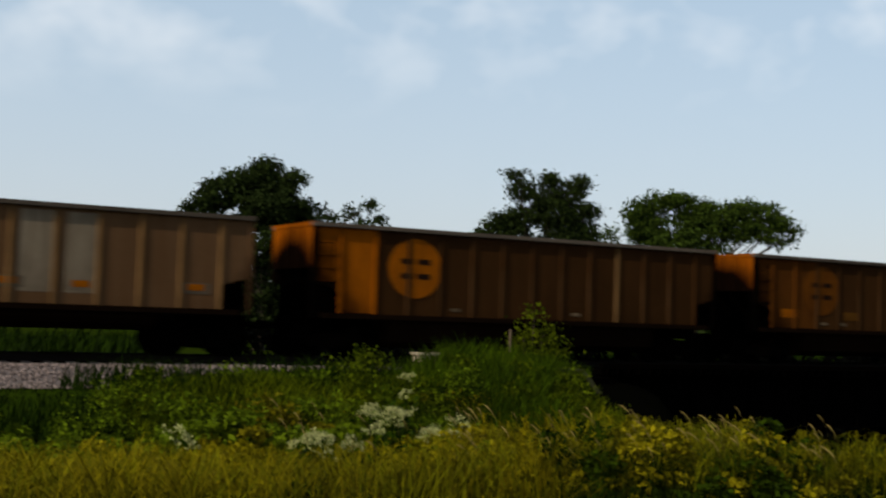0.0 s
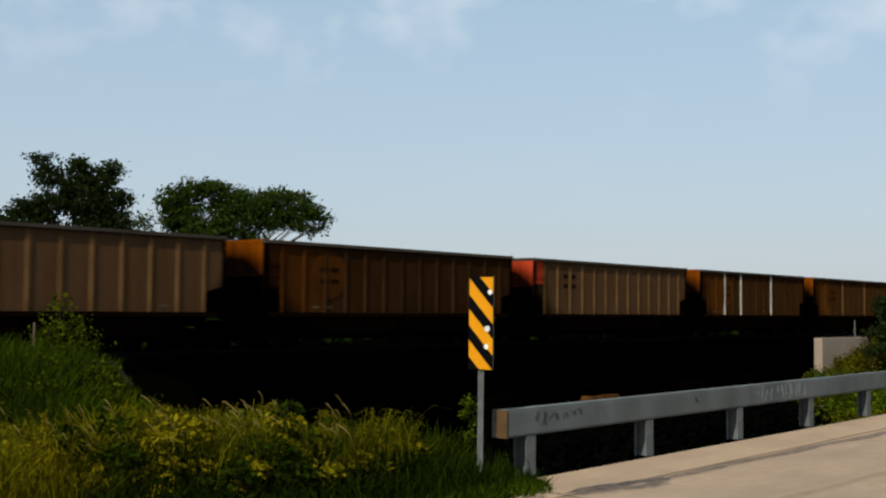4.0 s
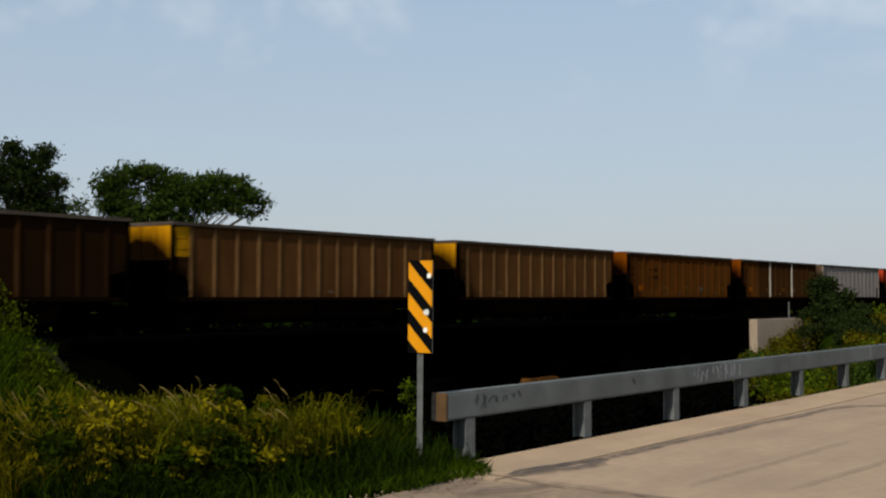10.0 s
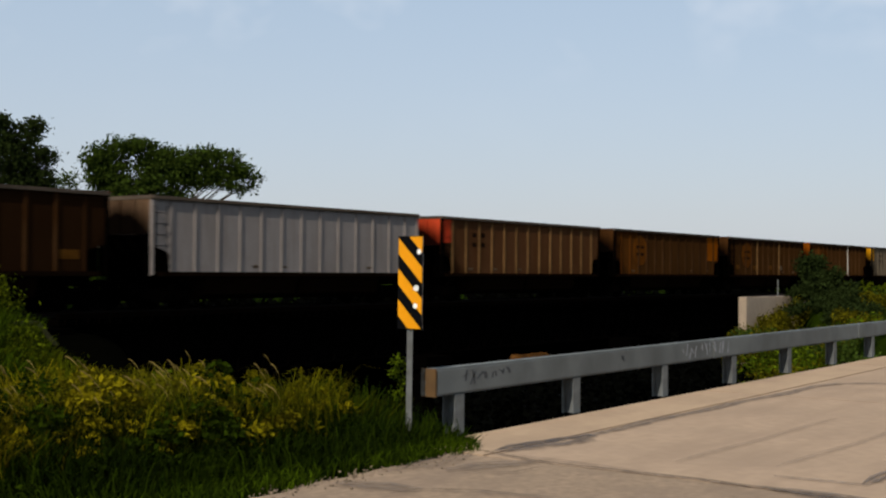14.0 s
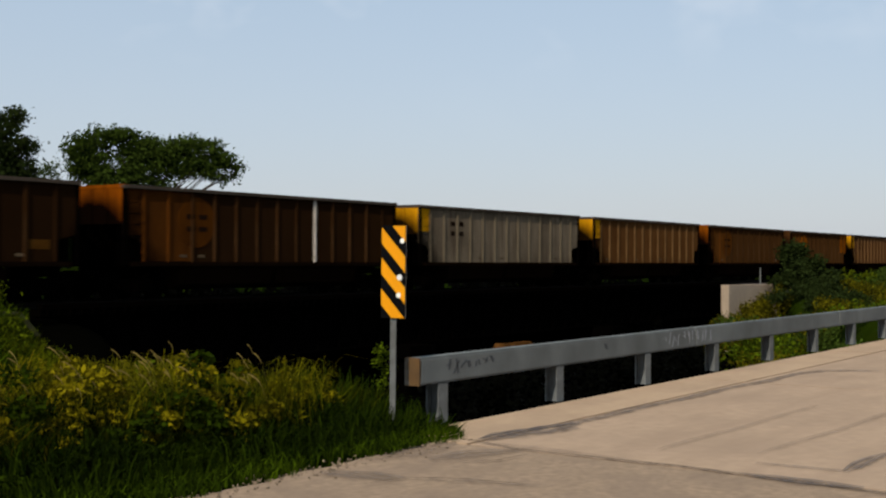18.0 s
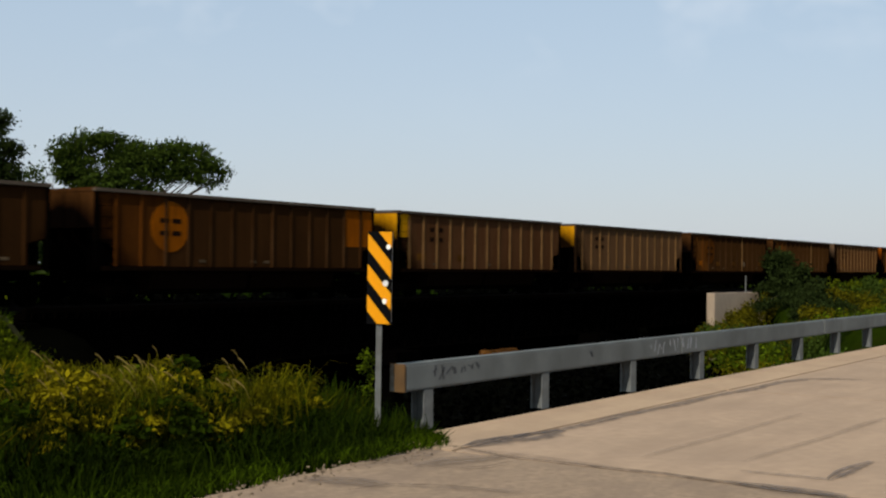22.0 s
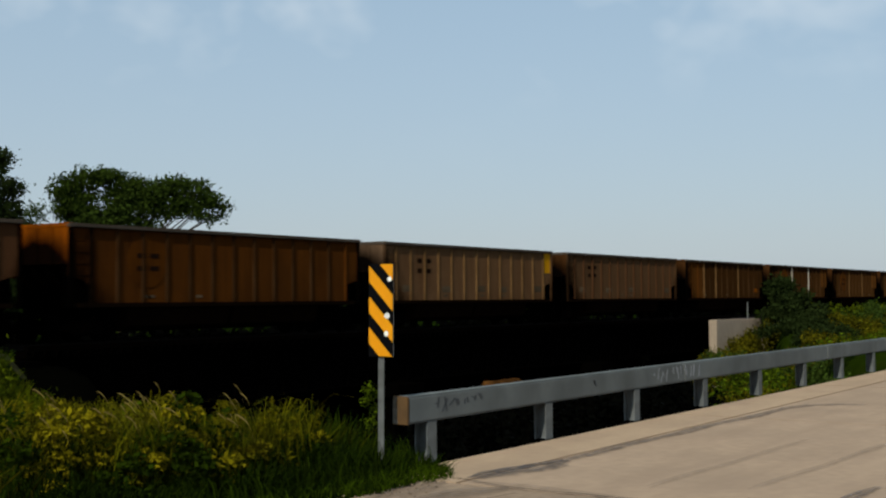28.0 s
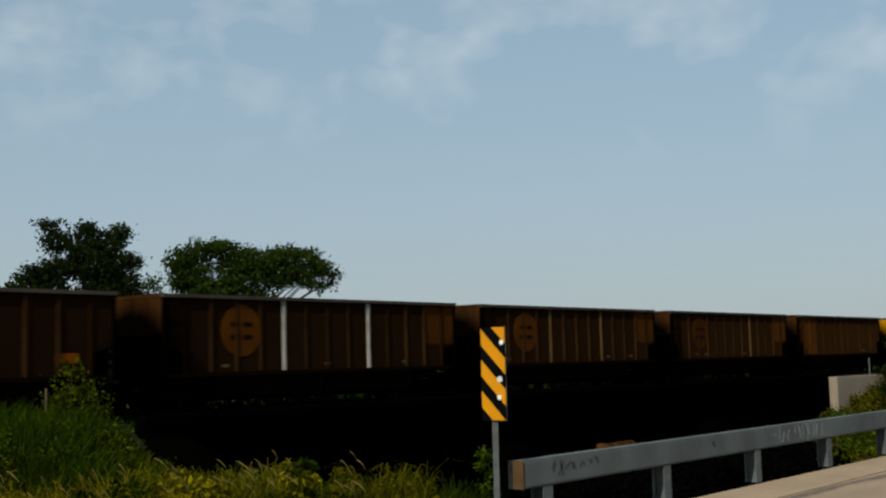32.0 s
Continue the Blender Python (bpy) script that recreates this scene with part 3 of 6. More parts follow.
def view_scale(x, y):
    """Scale that keeps a plan plant's size as the camera sees it."""
    sx, sy = site(x, y)
    return 1.1185 * np.hypot(sx, sy) / np.hypot(x, y)


def planted(x, y, z=None):
    """Pose of a plant of the plan; z: its foot on the plan, else the ground."""
    sx, sy = (float(v) for v in site(x, y))
    k = float(view_scale(x, y))
    foot = float(ground_z(sx, sy)) if z is None else 1.68 + (z - 1.65) * k
    return pose(sx, sy, foot) @ Matrix.Scale(k, 4)


def bank_left(y):
    return 9.7 + 0.573 * (np.clip(y, 6.6, 29.6) - 6.6)


def bank_right(y):
    return 29.0 + 2.61 * (np.clip(y, 6.6, 28.4) - 6.6)


def channel(x, y):
    c = smooth(0, 3.0, x - bank_left(y)) * (1 - smooth(-8, 0, x - bank_right(y)))
    return c * (1 - smooth(42, 50, y)) * smooth(-60, -40, y)


def ground_z(x, y):
    x, y = np.asarray(x, float), np.asarray(y, float)
    shoulder = -0.06 - 0.10 * smooth(7, 9.6, y) - 1.56 * smooth(9.6, 16.1, y) + 1.48 * smooth(20.1, 27.1, y)
    field = shoulder - 0.30 * smooth(36.3, 41.7, y) + 0.2 * smooth(54, 95, y)
    bumps = 0.05 * np.sin(x * 1.7 + 0.6 * y) * np.cos(y * 1.3 - 0.4 * x) + 0.03 * np.sin(x * 4.1) * np.sin(y * 3.7)
    bumps = bumps * smooth(7.2, 9, y) * (1 - smooth(26, 27, y) * (1 - smooth(36, 37, y)))
    c = channel(x, y)
    return (field + bumps) * (1 - c) + (-4.1 + 0.25 * np.sin(x * 0.6) * np.cos(y * 0.5)) * c


def build_ground():
    xs = np.concatenate([[-2500, -900, -350, -150, -80], np.arange(-50, 110, 0.6), [120, 140, 180, 260, 450, 800, 1500, 3000]])
    ys = np.concatenate([[-2500, -900, -300, -120, -60, -40, -25, -12], np.arange(-6, 64, 0.6), [70, 80, 100, 140, 220, 400, 900, 2500]])
    gx, gy = np.meshgrid(xs, ys, indexing="ij")
    gz = ground_z(gx, gy)
    n, m = len(xs), len(ys)
    verts = np.stack([gx, gy, gz], -1).reshape(-1, 3)
    i, j = np.meshgrid(np.arange(n - 1), np.arange(m - 1), indexing="ij")
    a = (i * m + j).ravel()
    faces = np.stack([a, a + m, a + m + 1, a + 1], -1)
    me = sheet("ground", verts.tolist(), faces.tolist(), M["soil"])
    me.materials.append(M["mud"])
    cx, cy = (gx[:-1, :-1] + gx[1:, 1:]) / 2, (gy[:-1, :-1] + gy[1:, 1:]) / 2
    # near-black faces stand for shade: channel, bank foot and bridge end
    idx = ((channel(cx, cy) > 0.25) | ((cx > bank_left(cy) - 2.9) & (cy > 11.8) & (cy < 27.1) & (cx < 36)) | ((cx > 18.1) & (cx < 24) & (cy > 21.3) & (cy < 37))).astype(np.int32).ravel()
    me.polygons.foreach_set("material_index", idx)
    me.polygons.foreach_set("use_smooth", np.ones(len(faces), dtype=bool))
    tagged(new("ground", me), "grassy ground sloping into a dark creek channel", "ground", kind="structure")


build_ground()


# ---- road and road bridge ----
def build_road():
    road = thing("road", pose(0, 0, 0), "worn tan concrete road crossing a small bridge", "road", kind="structure")
    bm = bmesh.new()
    rng = random.Random(4)
    edge = [(-60.0, 6.35)] + [(-8 + k * 0.42, 6.34 + rng.uniform(-0.10, 0.08)) for k in range(42)]
    edge = [p for p in edge if p[0] < 8.85] + [(9.12, 6.5)]
    prism(bm, [(-60, -5.2), (9.12, -5.2)] + edge[::-1], "z", -0.30, 0.0)
    part("approach_slab", bm, M["approach"], road, "cracked grey-tan approach slab")
    for x0, x1 in ((9.15, 16.15), (16.18, 22.8), (22.83, 29.4)):
        part("deck_slab", bm_box(x0, x1, -5.2, 6.08, -0.38, 0.0, bevel=0.012), M["concrete_road"], road)
        part("deck_edge", bm_box(x0, x1, 6.10, 6.98, -0.42, 0.006, bevel=0.015), M["concrete_edge"], road, "paler concrete strip along the deck's edge")
    part("far_slab", bm_box(29.43, 420, -5.2, 6.6, -0.30, 0.0), M["concrete_road"], road)
    part("headwall", bm_box(9.17, 9.9, -5.1, 6.9, -3.8, -0.43), M["concrete_abut"], road)
    part("headwall", bm_box(28.6, 29.4, -5.1, 6.9, -3.8, -0.43), M["concrete_abut"], road)

    level = [0.0105]

    def seam(points, width, mat, label=""):
        bm = bmesh.new()
        uv = bm.loops.layers.uv.new("across")
        r = random.Random(int(points[0][0] * 10))
        fine = []
        for (xa, ya), (xb, yb) in zip(points, points[1:]):
            n = max(2, int(math.hypot(xb - xa, yb - ya) / 0.12))
            fine += [(xa + (xb - xa) * k / n, ya + (yb - ya) * k / n) for k in range(n)]
        fine.append(points[-1])
        z = level[0]
        level[0] += 0.0008
        rows = []
        for k, (x, y) in enumerate(fine):
            xa, ya = fine[max(0, k - 2)]
            xb, yb = fine[min(len(fine) - 1, k + 2)]
            d = Vector((xb - xa, yb - ya)).normalized()
            fade = min(1.0, .35 + .25 * min(k, len(fine) - 1 - k))
            w = fade * width * (0.9 + 0.14 * math.sin(k * 0.37 + points[0][1]) + r.uniform(-0.08, 0.08)) / 2
            j = 0.12 * width * math.sin(k * 0.31)
            rows.append([bm.verts.new((x - d.y * (w * q + j), y + d.x * (w * q + j), z)) for q in (1, 0, -1)])
        for p, q in zip(rows, rows[1:]):
            for c in (0, 1):
                f = bm.faces.new([p[c + 1], q[c + 1], q[c], p[c]])
                for loop, u in zip(f.loops, (c, c, 1 - c, 1 - c)):
                    loop[uv].uv = ((1.0 - u) if c == 1 else u, 0.5)
        part("tar_seam", bm, mat, road, label)

    W, F, D, P = M["tar_worn"], M["tar_faint"], M["tar_dark"], M["tar_patchy"]
    seam([(9.5, 6.16), (9.9, 6.08), (11.1, 5.98), (12.1, 5.96), (13.6, 5.95), (15.0, 5.93), (16.4, 5.88), (17.8, 5.86), (18.55, 5.7), (18.9, 5.35), (19.0, 5.0)], 0.19, W, "worn grey tar along the deck")
    seam([(9.4, 6.1), (9.9, 5.98), (10.3, 5.88), (10.7, 5.92), (11.0, 5.98)], 0.44, W)
    seam([(9.3, 5.9), (9.2, 4.7), (9.12, 3.4), (8.95, 2.15), (8.9, -1)], 0.16, F)
    seam([(9.37, 6.3), (9.15, 5.62), (9.13, 5.2), (9.16, 4.8), (9.15, 4.4), (9.19, 4.02), (9.12, 3.6), (9.09, 3.26), (9.04, 2.85), (8.95, 2.15), (8.9, 0.0), (8.9, -5.0)], 0.055, D, "dark cracked joint at the bridge's end")
    seam([(9.12, 3.45), (9.04, 2.95), (9.06, 2.5)], 0.34, W)
    seam([(9.69, 3.55), (9.71, 3.2), (9.73, 2.81)], 0.12, W)
    seam([(9.73, 2.81), (10.3, 2.79), (10.88, 2.76)], 0.20, W)
    seam([(7.19, 6.2), (7.24, 5.8), (7.3, 5.5)], 0.42, P)
    seam([(7.9, 6.25), (8.3, 6.1), (8.8, 6.12), (9.1, 6.2)], 0.40, F)
    seam([(7.0, 5.6), (7.4, 5.5), (7.62, 5.1), (7.7, 4.6)], 0.034, D)
    seam([(8.1, 5.75), (8.5, 5.35), (8.9, 5.3)], 0.03, D)
    seam([(7.33, 5.4), (7.6, 4.9), (7.75, 4.4)], 0.10, F)
    seam([(8.2, 5.85), (8.76, 5.6), (9.08, 5.48)], 0.34, P)
    seam([(9.81, 4.50), (11.86, 4.42), (13.99, 4.37)], 0.09, F)
    seam([(10.11, 3.68), (12.32, 3.55), (14.43, 3.46)], 0.10, F)
    # crumbled stones where the grass meets the slab
    q = np.random.RandomState(6)
    n = 520
    x = q.uniform(3.0, 9.4, n)
    c = np.stack([x, 6.30 + .045 * np.sin(x * 5) + q.normal(size=n) * .11, np.full(n, .008)], -1)
    corner = np.array([(-1, -1, -1), (1, -1, -1), (1, 1, -1), (-1, 1, -1), (-.6, -.7, 1), (.7, -.6, 1), (.6, .7, 1), (-.7, .6, 1)]) * np.array([1, 1, .6])
    v = c[:, None] + corner[None] * q.uniform(.003, .011, (n, 1, 1)) * q.uniform(.7, 1.3, (n, 8, 1))
    quads = np.array([(4, 5, 6, 7), (0, 1, 5, 4), (1, 2, 6, 5), (2, 3, 7, 6), (3, 0, 4, 7)])
    f = (np.arange(n)[:, None, None] * 8 + quads[None]).reshape(-1, 4)
    tagged(new("gravel", sheet("gravel", v.reshape(-1, 3).tolist(), f.tolist(), M["crumb"])), "pale crumbled gravel along the road's broken edge", "gravel", kind="stuff")


build_road()


# ---- railway bridge and track ----
def build_track():
    for name, x0, x1 in (("ballast_bed", -120.0, 17.6), ("ballast_bed", 87.05, 760.0)):
        bm = bmesh.new()
        prism(bm, [(27.3, -0.45), (36.3, -0.45), (34.7, 0.14), (28.9, 0.14)], "x", x0, x1)
        tagged(part(name, bm, M["ballast"]), "grey-pink crushed stone ballast under the track", "ballast", kind="structure")
    # the left bed is coloured near-black like the ties, not as stone
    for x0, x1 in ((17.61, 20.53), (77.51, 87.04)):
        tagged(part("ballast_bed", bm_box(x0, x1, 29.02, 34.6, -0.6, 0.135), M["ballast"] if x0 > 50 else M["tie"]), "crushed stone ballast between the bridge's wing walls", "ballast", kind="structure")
    track = thing("railway_track", pose(0, 0, 0), "single railway track with steel rails on dark ties", "track", kind="structure")
    for s in (-1, 1):
        bm = bmesh.new()
        y = TRACK_Y + s * 0.753
        prism(bm, [(y - .07, .17), (y + .07, .17), (y + .07, .185), (y + .012, .205), (y + .012, .30), (y + .035, .31), (y + .035, .34), (y - .035, .34), (y - .035, .31), (y - .012, .30), (y - .012, .205), (y - .07, .185)], "x", -120, 760)
        part("rail", bm, M["rail"], track)
    tie = mesh_of("tie", bm_box(-0.115, 0.115, -1.3, 1.3, -0.17, 0.0, bevel=0.012), M["tie"])
    for k in range(46):
        part("tie", tie, None, track, at=pose(-5.0 + k * 0.55, TRACK_Y, 0.17))
    bm = bmesh.new()
    for k in range(230):
        x = 78.1 + k * 0.55
        box(bm, x - .115, x + .115, TRACK_Y - 1.3, TRACK_Y + 1.3, 0.0, 0.17)
    tagged(part("tie_row", bm, M["tie"], track), kind="stuff")
    # loose stones on the ballast shoulder
    rng = np.random.RandomState(5)
    base = np.array([(1, 0, 0), (-1, 0, 0), (0, 1, 0), (0, -1, 0), (0, 0, 1), (0, 0, -1)], float)
    fc = [(0, 2, 4), (2, 1, 4), (1, 3, 4), (3, 0, 4), (2, 0, 5), (1, 2, 5), (3, 1, 5), (0, 3, 5)]
    vs, fs = [], []
    n = 5200
    px = rng.uniform(-1, 13.0, n)
    py = rng.uniform(27.0, 29.7, n)
    for k in range(n):
        top = 0.14 if py[k] > 28.9 else -0.45 + (py[k] - 27.3) / 1.6 * 0.59
        s = rng.uniform(0.025, 0.06)
        q = base * rng.uniform(0.6, 1.2, (6, 1)) * s + (px[k], py[k], max(top, float(ground_z(px[k], py[k]))) + s * .3)
        b = len(vs)
        vs += q.tolist()
        fs += [tuple(b + i for i in f) for f in fc]
    tagged(new("ballast_stones", sheet("ballast_stones", vs, fs, M["stone"])), "loose pale crushed stones beside the track", "stones", kind="stuff")


def build_rail_bridge():
    br = thing("railway_bridge", pose(0, 0, 0), "black steel plate girder railway bridge over a creek", "bridge", kind="structure")
    spans = [(22.0, 40.1), (40.2, 58.4), (58.5, 76.15)]
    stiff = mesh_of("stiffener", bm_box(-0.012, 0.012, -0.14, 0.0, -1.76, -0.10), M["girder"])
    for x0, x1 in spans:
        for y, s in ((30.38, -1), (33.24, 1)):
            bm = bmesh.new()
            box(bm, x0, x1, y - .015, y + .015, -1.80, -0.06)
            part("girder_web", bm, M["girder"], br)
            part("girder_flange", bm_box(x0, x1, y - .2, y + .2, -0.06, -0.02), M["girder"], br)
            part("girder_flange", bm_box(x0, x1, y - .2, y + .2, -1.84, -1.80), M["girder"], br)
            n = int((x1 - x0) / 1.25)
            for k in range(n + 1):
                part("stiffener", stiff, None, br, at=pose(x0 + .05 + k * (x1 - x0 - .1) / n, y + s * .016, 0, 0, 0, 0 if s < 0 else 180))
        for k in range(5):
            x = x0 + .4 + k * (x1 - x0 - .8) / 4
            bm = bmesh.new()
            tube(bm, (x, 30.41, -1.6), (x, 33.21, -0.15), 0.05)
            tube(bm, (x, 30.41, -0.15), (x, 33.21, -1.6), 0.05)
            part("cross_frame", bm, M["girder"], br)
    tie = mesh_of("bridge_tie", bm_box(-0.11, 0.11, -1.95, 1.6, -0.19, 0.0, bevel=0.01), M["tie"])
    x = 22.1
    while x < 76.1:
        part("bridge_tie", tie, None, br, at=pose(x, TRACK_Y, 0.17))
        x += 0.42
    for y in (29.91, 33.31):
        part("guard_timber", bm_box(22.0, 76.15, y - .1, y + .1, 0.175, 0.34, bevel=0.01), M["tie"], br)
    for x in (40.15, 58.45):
        # piers are unseen; shade is put into their colour
        part("pier", bm_box(x - .7, x + .7, 29.3, 34.2, -4.6, -2.42, bevel=0.05), M["girder"], br, "near-black pier, shade put into its colour")
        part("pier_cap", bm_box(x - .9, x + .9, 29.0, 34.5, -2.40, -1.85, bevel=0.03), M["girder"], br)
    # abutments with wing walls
    ab = thing("bridge_abutment", pose(0, 0, 0), "bridge abutment coloured near-black as shade, with a sloping wing wall in the grass", "abutment", kind="structure")
    # concrete seat wall, coloured near-black to stand for shade
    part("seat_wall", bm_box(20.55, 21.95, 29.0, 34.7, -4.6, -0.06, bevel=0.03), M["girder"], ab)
    bm = bmesh.new()
    prism(bm, [(15.84, -1.6), (19.77, -4.0), (19.77, -0.95), (19.46, -0.62), (18.69, 0.20), (15.84, 0.22)], "y", 26.25, 26.55)
    part("wing_wall", bm, M["wall_green"], ab, "overgrown dark green wing wall")
    bm = bmesh.new()
    prism(bm, [(18.02, 0.223), (18.68, 0.203), (19.45, -0.617), (19.77, -0.947), (19.77, -0.81), (19.50, -0.48), (18.74, 0.34), (18.02, 0.36)], "y", 26.22, 26.58)
    part("coping", bm, M["wall_old"], ab, "pale concrete coping")
    ab = thing("bridge_abutment", pose(0, 0, 0), "pale weathered concrete bridge abutment with wing wall", "abutment", kind="structure")
    # seat wall takes the girder's near-black for its shade
    part("seat_wall", bm_box(76.2, 77.5, 29.0, 34.7, -4.6, -0.06, bevel=0.03), M["girder"], ab, "near-black bridge seat, shade put into its colour")
    # back wall added to cover the lit ballast end
    part("back_wall", bm_box(77.2, 77.506, 29.01, 34.68, -0.055, 0.15), M["girder"], ab, "near-black back wall, added to hide the lit ballast end")
    part("face_wall", bm_box(72.7, 73.9, 28.45, 28.98, -4.6, 0.20, bevel=0.03), M["concrete_abut"], ab)
    part("pilaster", bm_box(73.92, 77.48, 28.50, 28.98, -4.6, 0.17, bevel=0.03), M["concrete_abut"], ab)
    part("wing_wall", bm_box(77.5, 87.0, 28.55, 28.98, -4.6, 0.14, bevel=0.03), M["concrete_abut"], ab)
    post = thing("marker_post", pose(79.2, 28.75, 0.14), "thin pale steel marker post by the track", "post")
    bm = bmesh.new()
    tube(bm, (0, 0, 0), (0, 0, 1.15), 0.045)
    part("pole", bm, M["galv_post"], post)


build_track()
build_rail_bridge()


# ---- guard rail ----
def build_guardrail():
    gr = thing("guardrail", pose(0, 0, 0), "grey galvanised box-beam bridge railing on steel posts", "guardrail", kind="structure")
    x0, x1 = 9.69, 48.2
    y0, y1, z0, z1 = 7.04, 7.22, 0.43, 0.71
    joints = [x0 + .012, 16.7, 23.9, 31.0, 38.0, 45.1, x1]
    for a, b in zip(joints, joints[1:]):
        part("beam", bm_box(a, b - 0.012, y0, y1, z0, z1, bevel=0.022), M["galv"], gr)
    part("end_plate", bm_box(x0 - .014, x0 + .008, y0 - .003, y1 + .003, z0 - .003, z1 + .003, bevel=0.004), M["rail_end"], gr, "rust-stained tan end plate with pale scrapes")
    bm = bmesh.new()
    pts = [(7.158, .437), (7.218, .437), (7.218, .704), (7.165, .704), (7.178, .64), (7.160, .58), (7.172, .51)]
    prism(bm, pts, "x", x0 - .018, x0 - .0145)
    part("scrape", bm, M["rail_scrape"], gr, "pale scraped edge")
    bm = bmesh.new()
    box(bm, -.085, .085, 0, .012, 0, z0)
    box(bm, -.085, .085, .148, .16, 0, z0)
    box(bm, -.006, .006, .012, .148, 0, z0)
    post = mesh_of("post", bm, M["galv_post"])
    for k in range(17):
        x = 10.12 + k * 2.47
        if x > x1:
            break
        part("post", post, None, gr, at=pose(x, 7.05, 0.0))

    def scrawl(xc, zc, w, h, n, mat, seed, stroke=.022):
        r = random.Random(seed)
        for k in range(n):
            x = xc - w / 2 + (k + .5) * w / n
            bm = bmesh.new()
            for _ in range(2):
                x0, z0_ = x + r.uniform(-.45, .45) * w / n, zc + r.uniform(-.5, .1) * h
                x1_, z1_ = x + r.uniform(-.45, .45) * w / n, zc + r.uniform(.1, .5) * h
                d = stroke
                prism(bm, [(x0 - d, z0_), (x0 + d, z0_), (x1_ + d, z1_), (x1_ - d, z1_)], "y", y0 - .0035, y0 - .0005)
            part("scrawl_stroke", bm, mat, gr, "illegible marker stroke")

    scrawl(10.62, .60, .95, .17, 7, M["graffiti_dark"], 1, .016)
    scrawl(16.4, .58, 1.8, .21, 11, M["graffiti_pale"], 2, .013)
    scrawl(13.8, .60, .16, .09, 1, M["graffiti_dark"], 3)


build_guardrail()


# ---- object marker sign ----
def build_sign():
    sg = thing("object_marker_sign", pose(9.335, 7.12, 0, 0, 0.6, 0), "black and amber diagonal striped hazard marker on a steel post", "road sign")
    W, H, top = 0.305, 0.920, 2.045
    part("panel", bm_box(-0.004, 0.0, -W / 2, W / 2, top - H, top, bevel=0.001), M["sign_black"], sg)
    part("panel_back", bm_box(0.0005, 0.003, -W / 2, W / 2, top - H, top), M["sign_back"], sg)

    def clip(poly, inside, cut):
        out = []
        for a, b in zip(poly, poly[1:] + poly[:1]):
            if inside(a):
                out.append(a)
            if inside(a) != inside(b):
                out.append(cut(a, b))
        return out

    def cut_v(v0):
        return lambda a, b: (a[0] + (b[0] - a[0]) * (v0 - a[1]) / (b[1] - a[1]), v0)

    m = 0.006
    for n in range(-1, 3):
        v0 = 0.012 + n * 0.305
        poly = [(m, v0 + m), (W - m, v0 + W - m), (W - m, v0 + W - m + .160), (m, v0 + m + .160)]
        poly = clip(poly, lambda p: p[1] >= m, cut_v(m))
        poly = clip(poly, lambda p: p[1] <= H - m, cut_v(H - m)) if poly else poly
        if len(poly) < 3:
            continue
        bm = bmesh.new()
        prism(bm, [(W / 2 - u, top - v) for u, v in poly], "x", -0.0075, -0.0045)
        part("stripe", bm, M["sign_yellow"], sg, "amber reflective stripe")
    for u, v, r in ((.262, .155, .026), (.235, .515, .030), (.222, .515, .026), (.222, .690, .027)):
        bm = bmesh.new()
        tube(bm, (-.010, W / 2 - u, top - v), (-.0078, W / 2 - u, top - v), r, n=12)
        part("dent", bm, M["bullet_white"], sg, "pale bare-metal dent")
    bm = bmesh.new()
    prism(bm, [(.004, -.035), (.008, -.035), (.030, -.018), (.030, .018), (.008, .035), (.004, .035), (.004, .027), (.024, .011), (.024, -.011), (.004, -.027)], "z", -0.25, top - .05)
    part("post", bm, M["galv_post"], sg)


build_sign()


# ---- coal cars ----
PITCH, HALF = 16.15, 7.25
CACHE = {}


def shared(key, make, mat):
    k = (key, mat.name)
    if k not in CACHE:
        CACHE[k] = mesh_of(key, make(), mat)
    return CACHE[k]


RIBS = [-6.35 + k * 12.7 / 12 for k in range(13)]
SILL, TOP = 1.257, 3.767


def mk_side(s):
    def make():
        bm = bmesh.new()
        pts = [(-7.22, 2.12), (-6.9, 2.06), (-6.43, 1.92), (-6.38, 1.8), (-6.36, SILL), (6.36, SILL), (6.38, 1.8), (6.43, 1.92), (6.9, 2.06), (7.22, 2.12), (7.22, TOP - .05), (-7.22, TOP - .05)]
        y = s * 1.50
        return prism(bm, pts, "y", y - .02, y + .02)
    return make


def mk_rib(s):
    def make():
        a, b = sorted((s * 1.521, s * 1.572))
        bm = bmesh.new()
        prism(bm, [(-.065, a), (.065, a), (.042, b), (-.042, b)] if s > 0 else [(-.042, a), (.042, a), (.065, b), (-.065, b)], "z", SILL + .02, TOP - .12)
        return bm
    return make


def mk_chord(s):
    def make():
        a, b = sorted((s * 1.44, s * 1.63))
        return bm_box(-7.25, 7.25, a, b, TOP - .12, TOP, bevel=.015)
    return make


def mk_sill(s):
    def make():
        a, b = sorted((s * 1.42, s * 1.61))
        return bm_box(-6.9, 6.9, a, b, SILL - .13, SILL + .018, bevel=.01)
    return make


def mk_end(s):
    def make():
        a, b = sorted((s * 7.22, s * 7.18))
        bm = bmesh.new()
        box(bm, a, b, -1.478, 1.478, 2.50, TOP - .03)
        for y in (-.75, 0, .75):
            c, d = sorted((s * 7.22, s * 7.27))
            box(bm, c, d, y - .05, y + .05, 2.50, TOP - .12)
        return bm
    return make


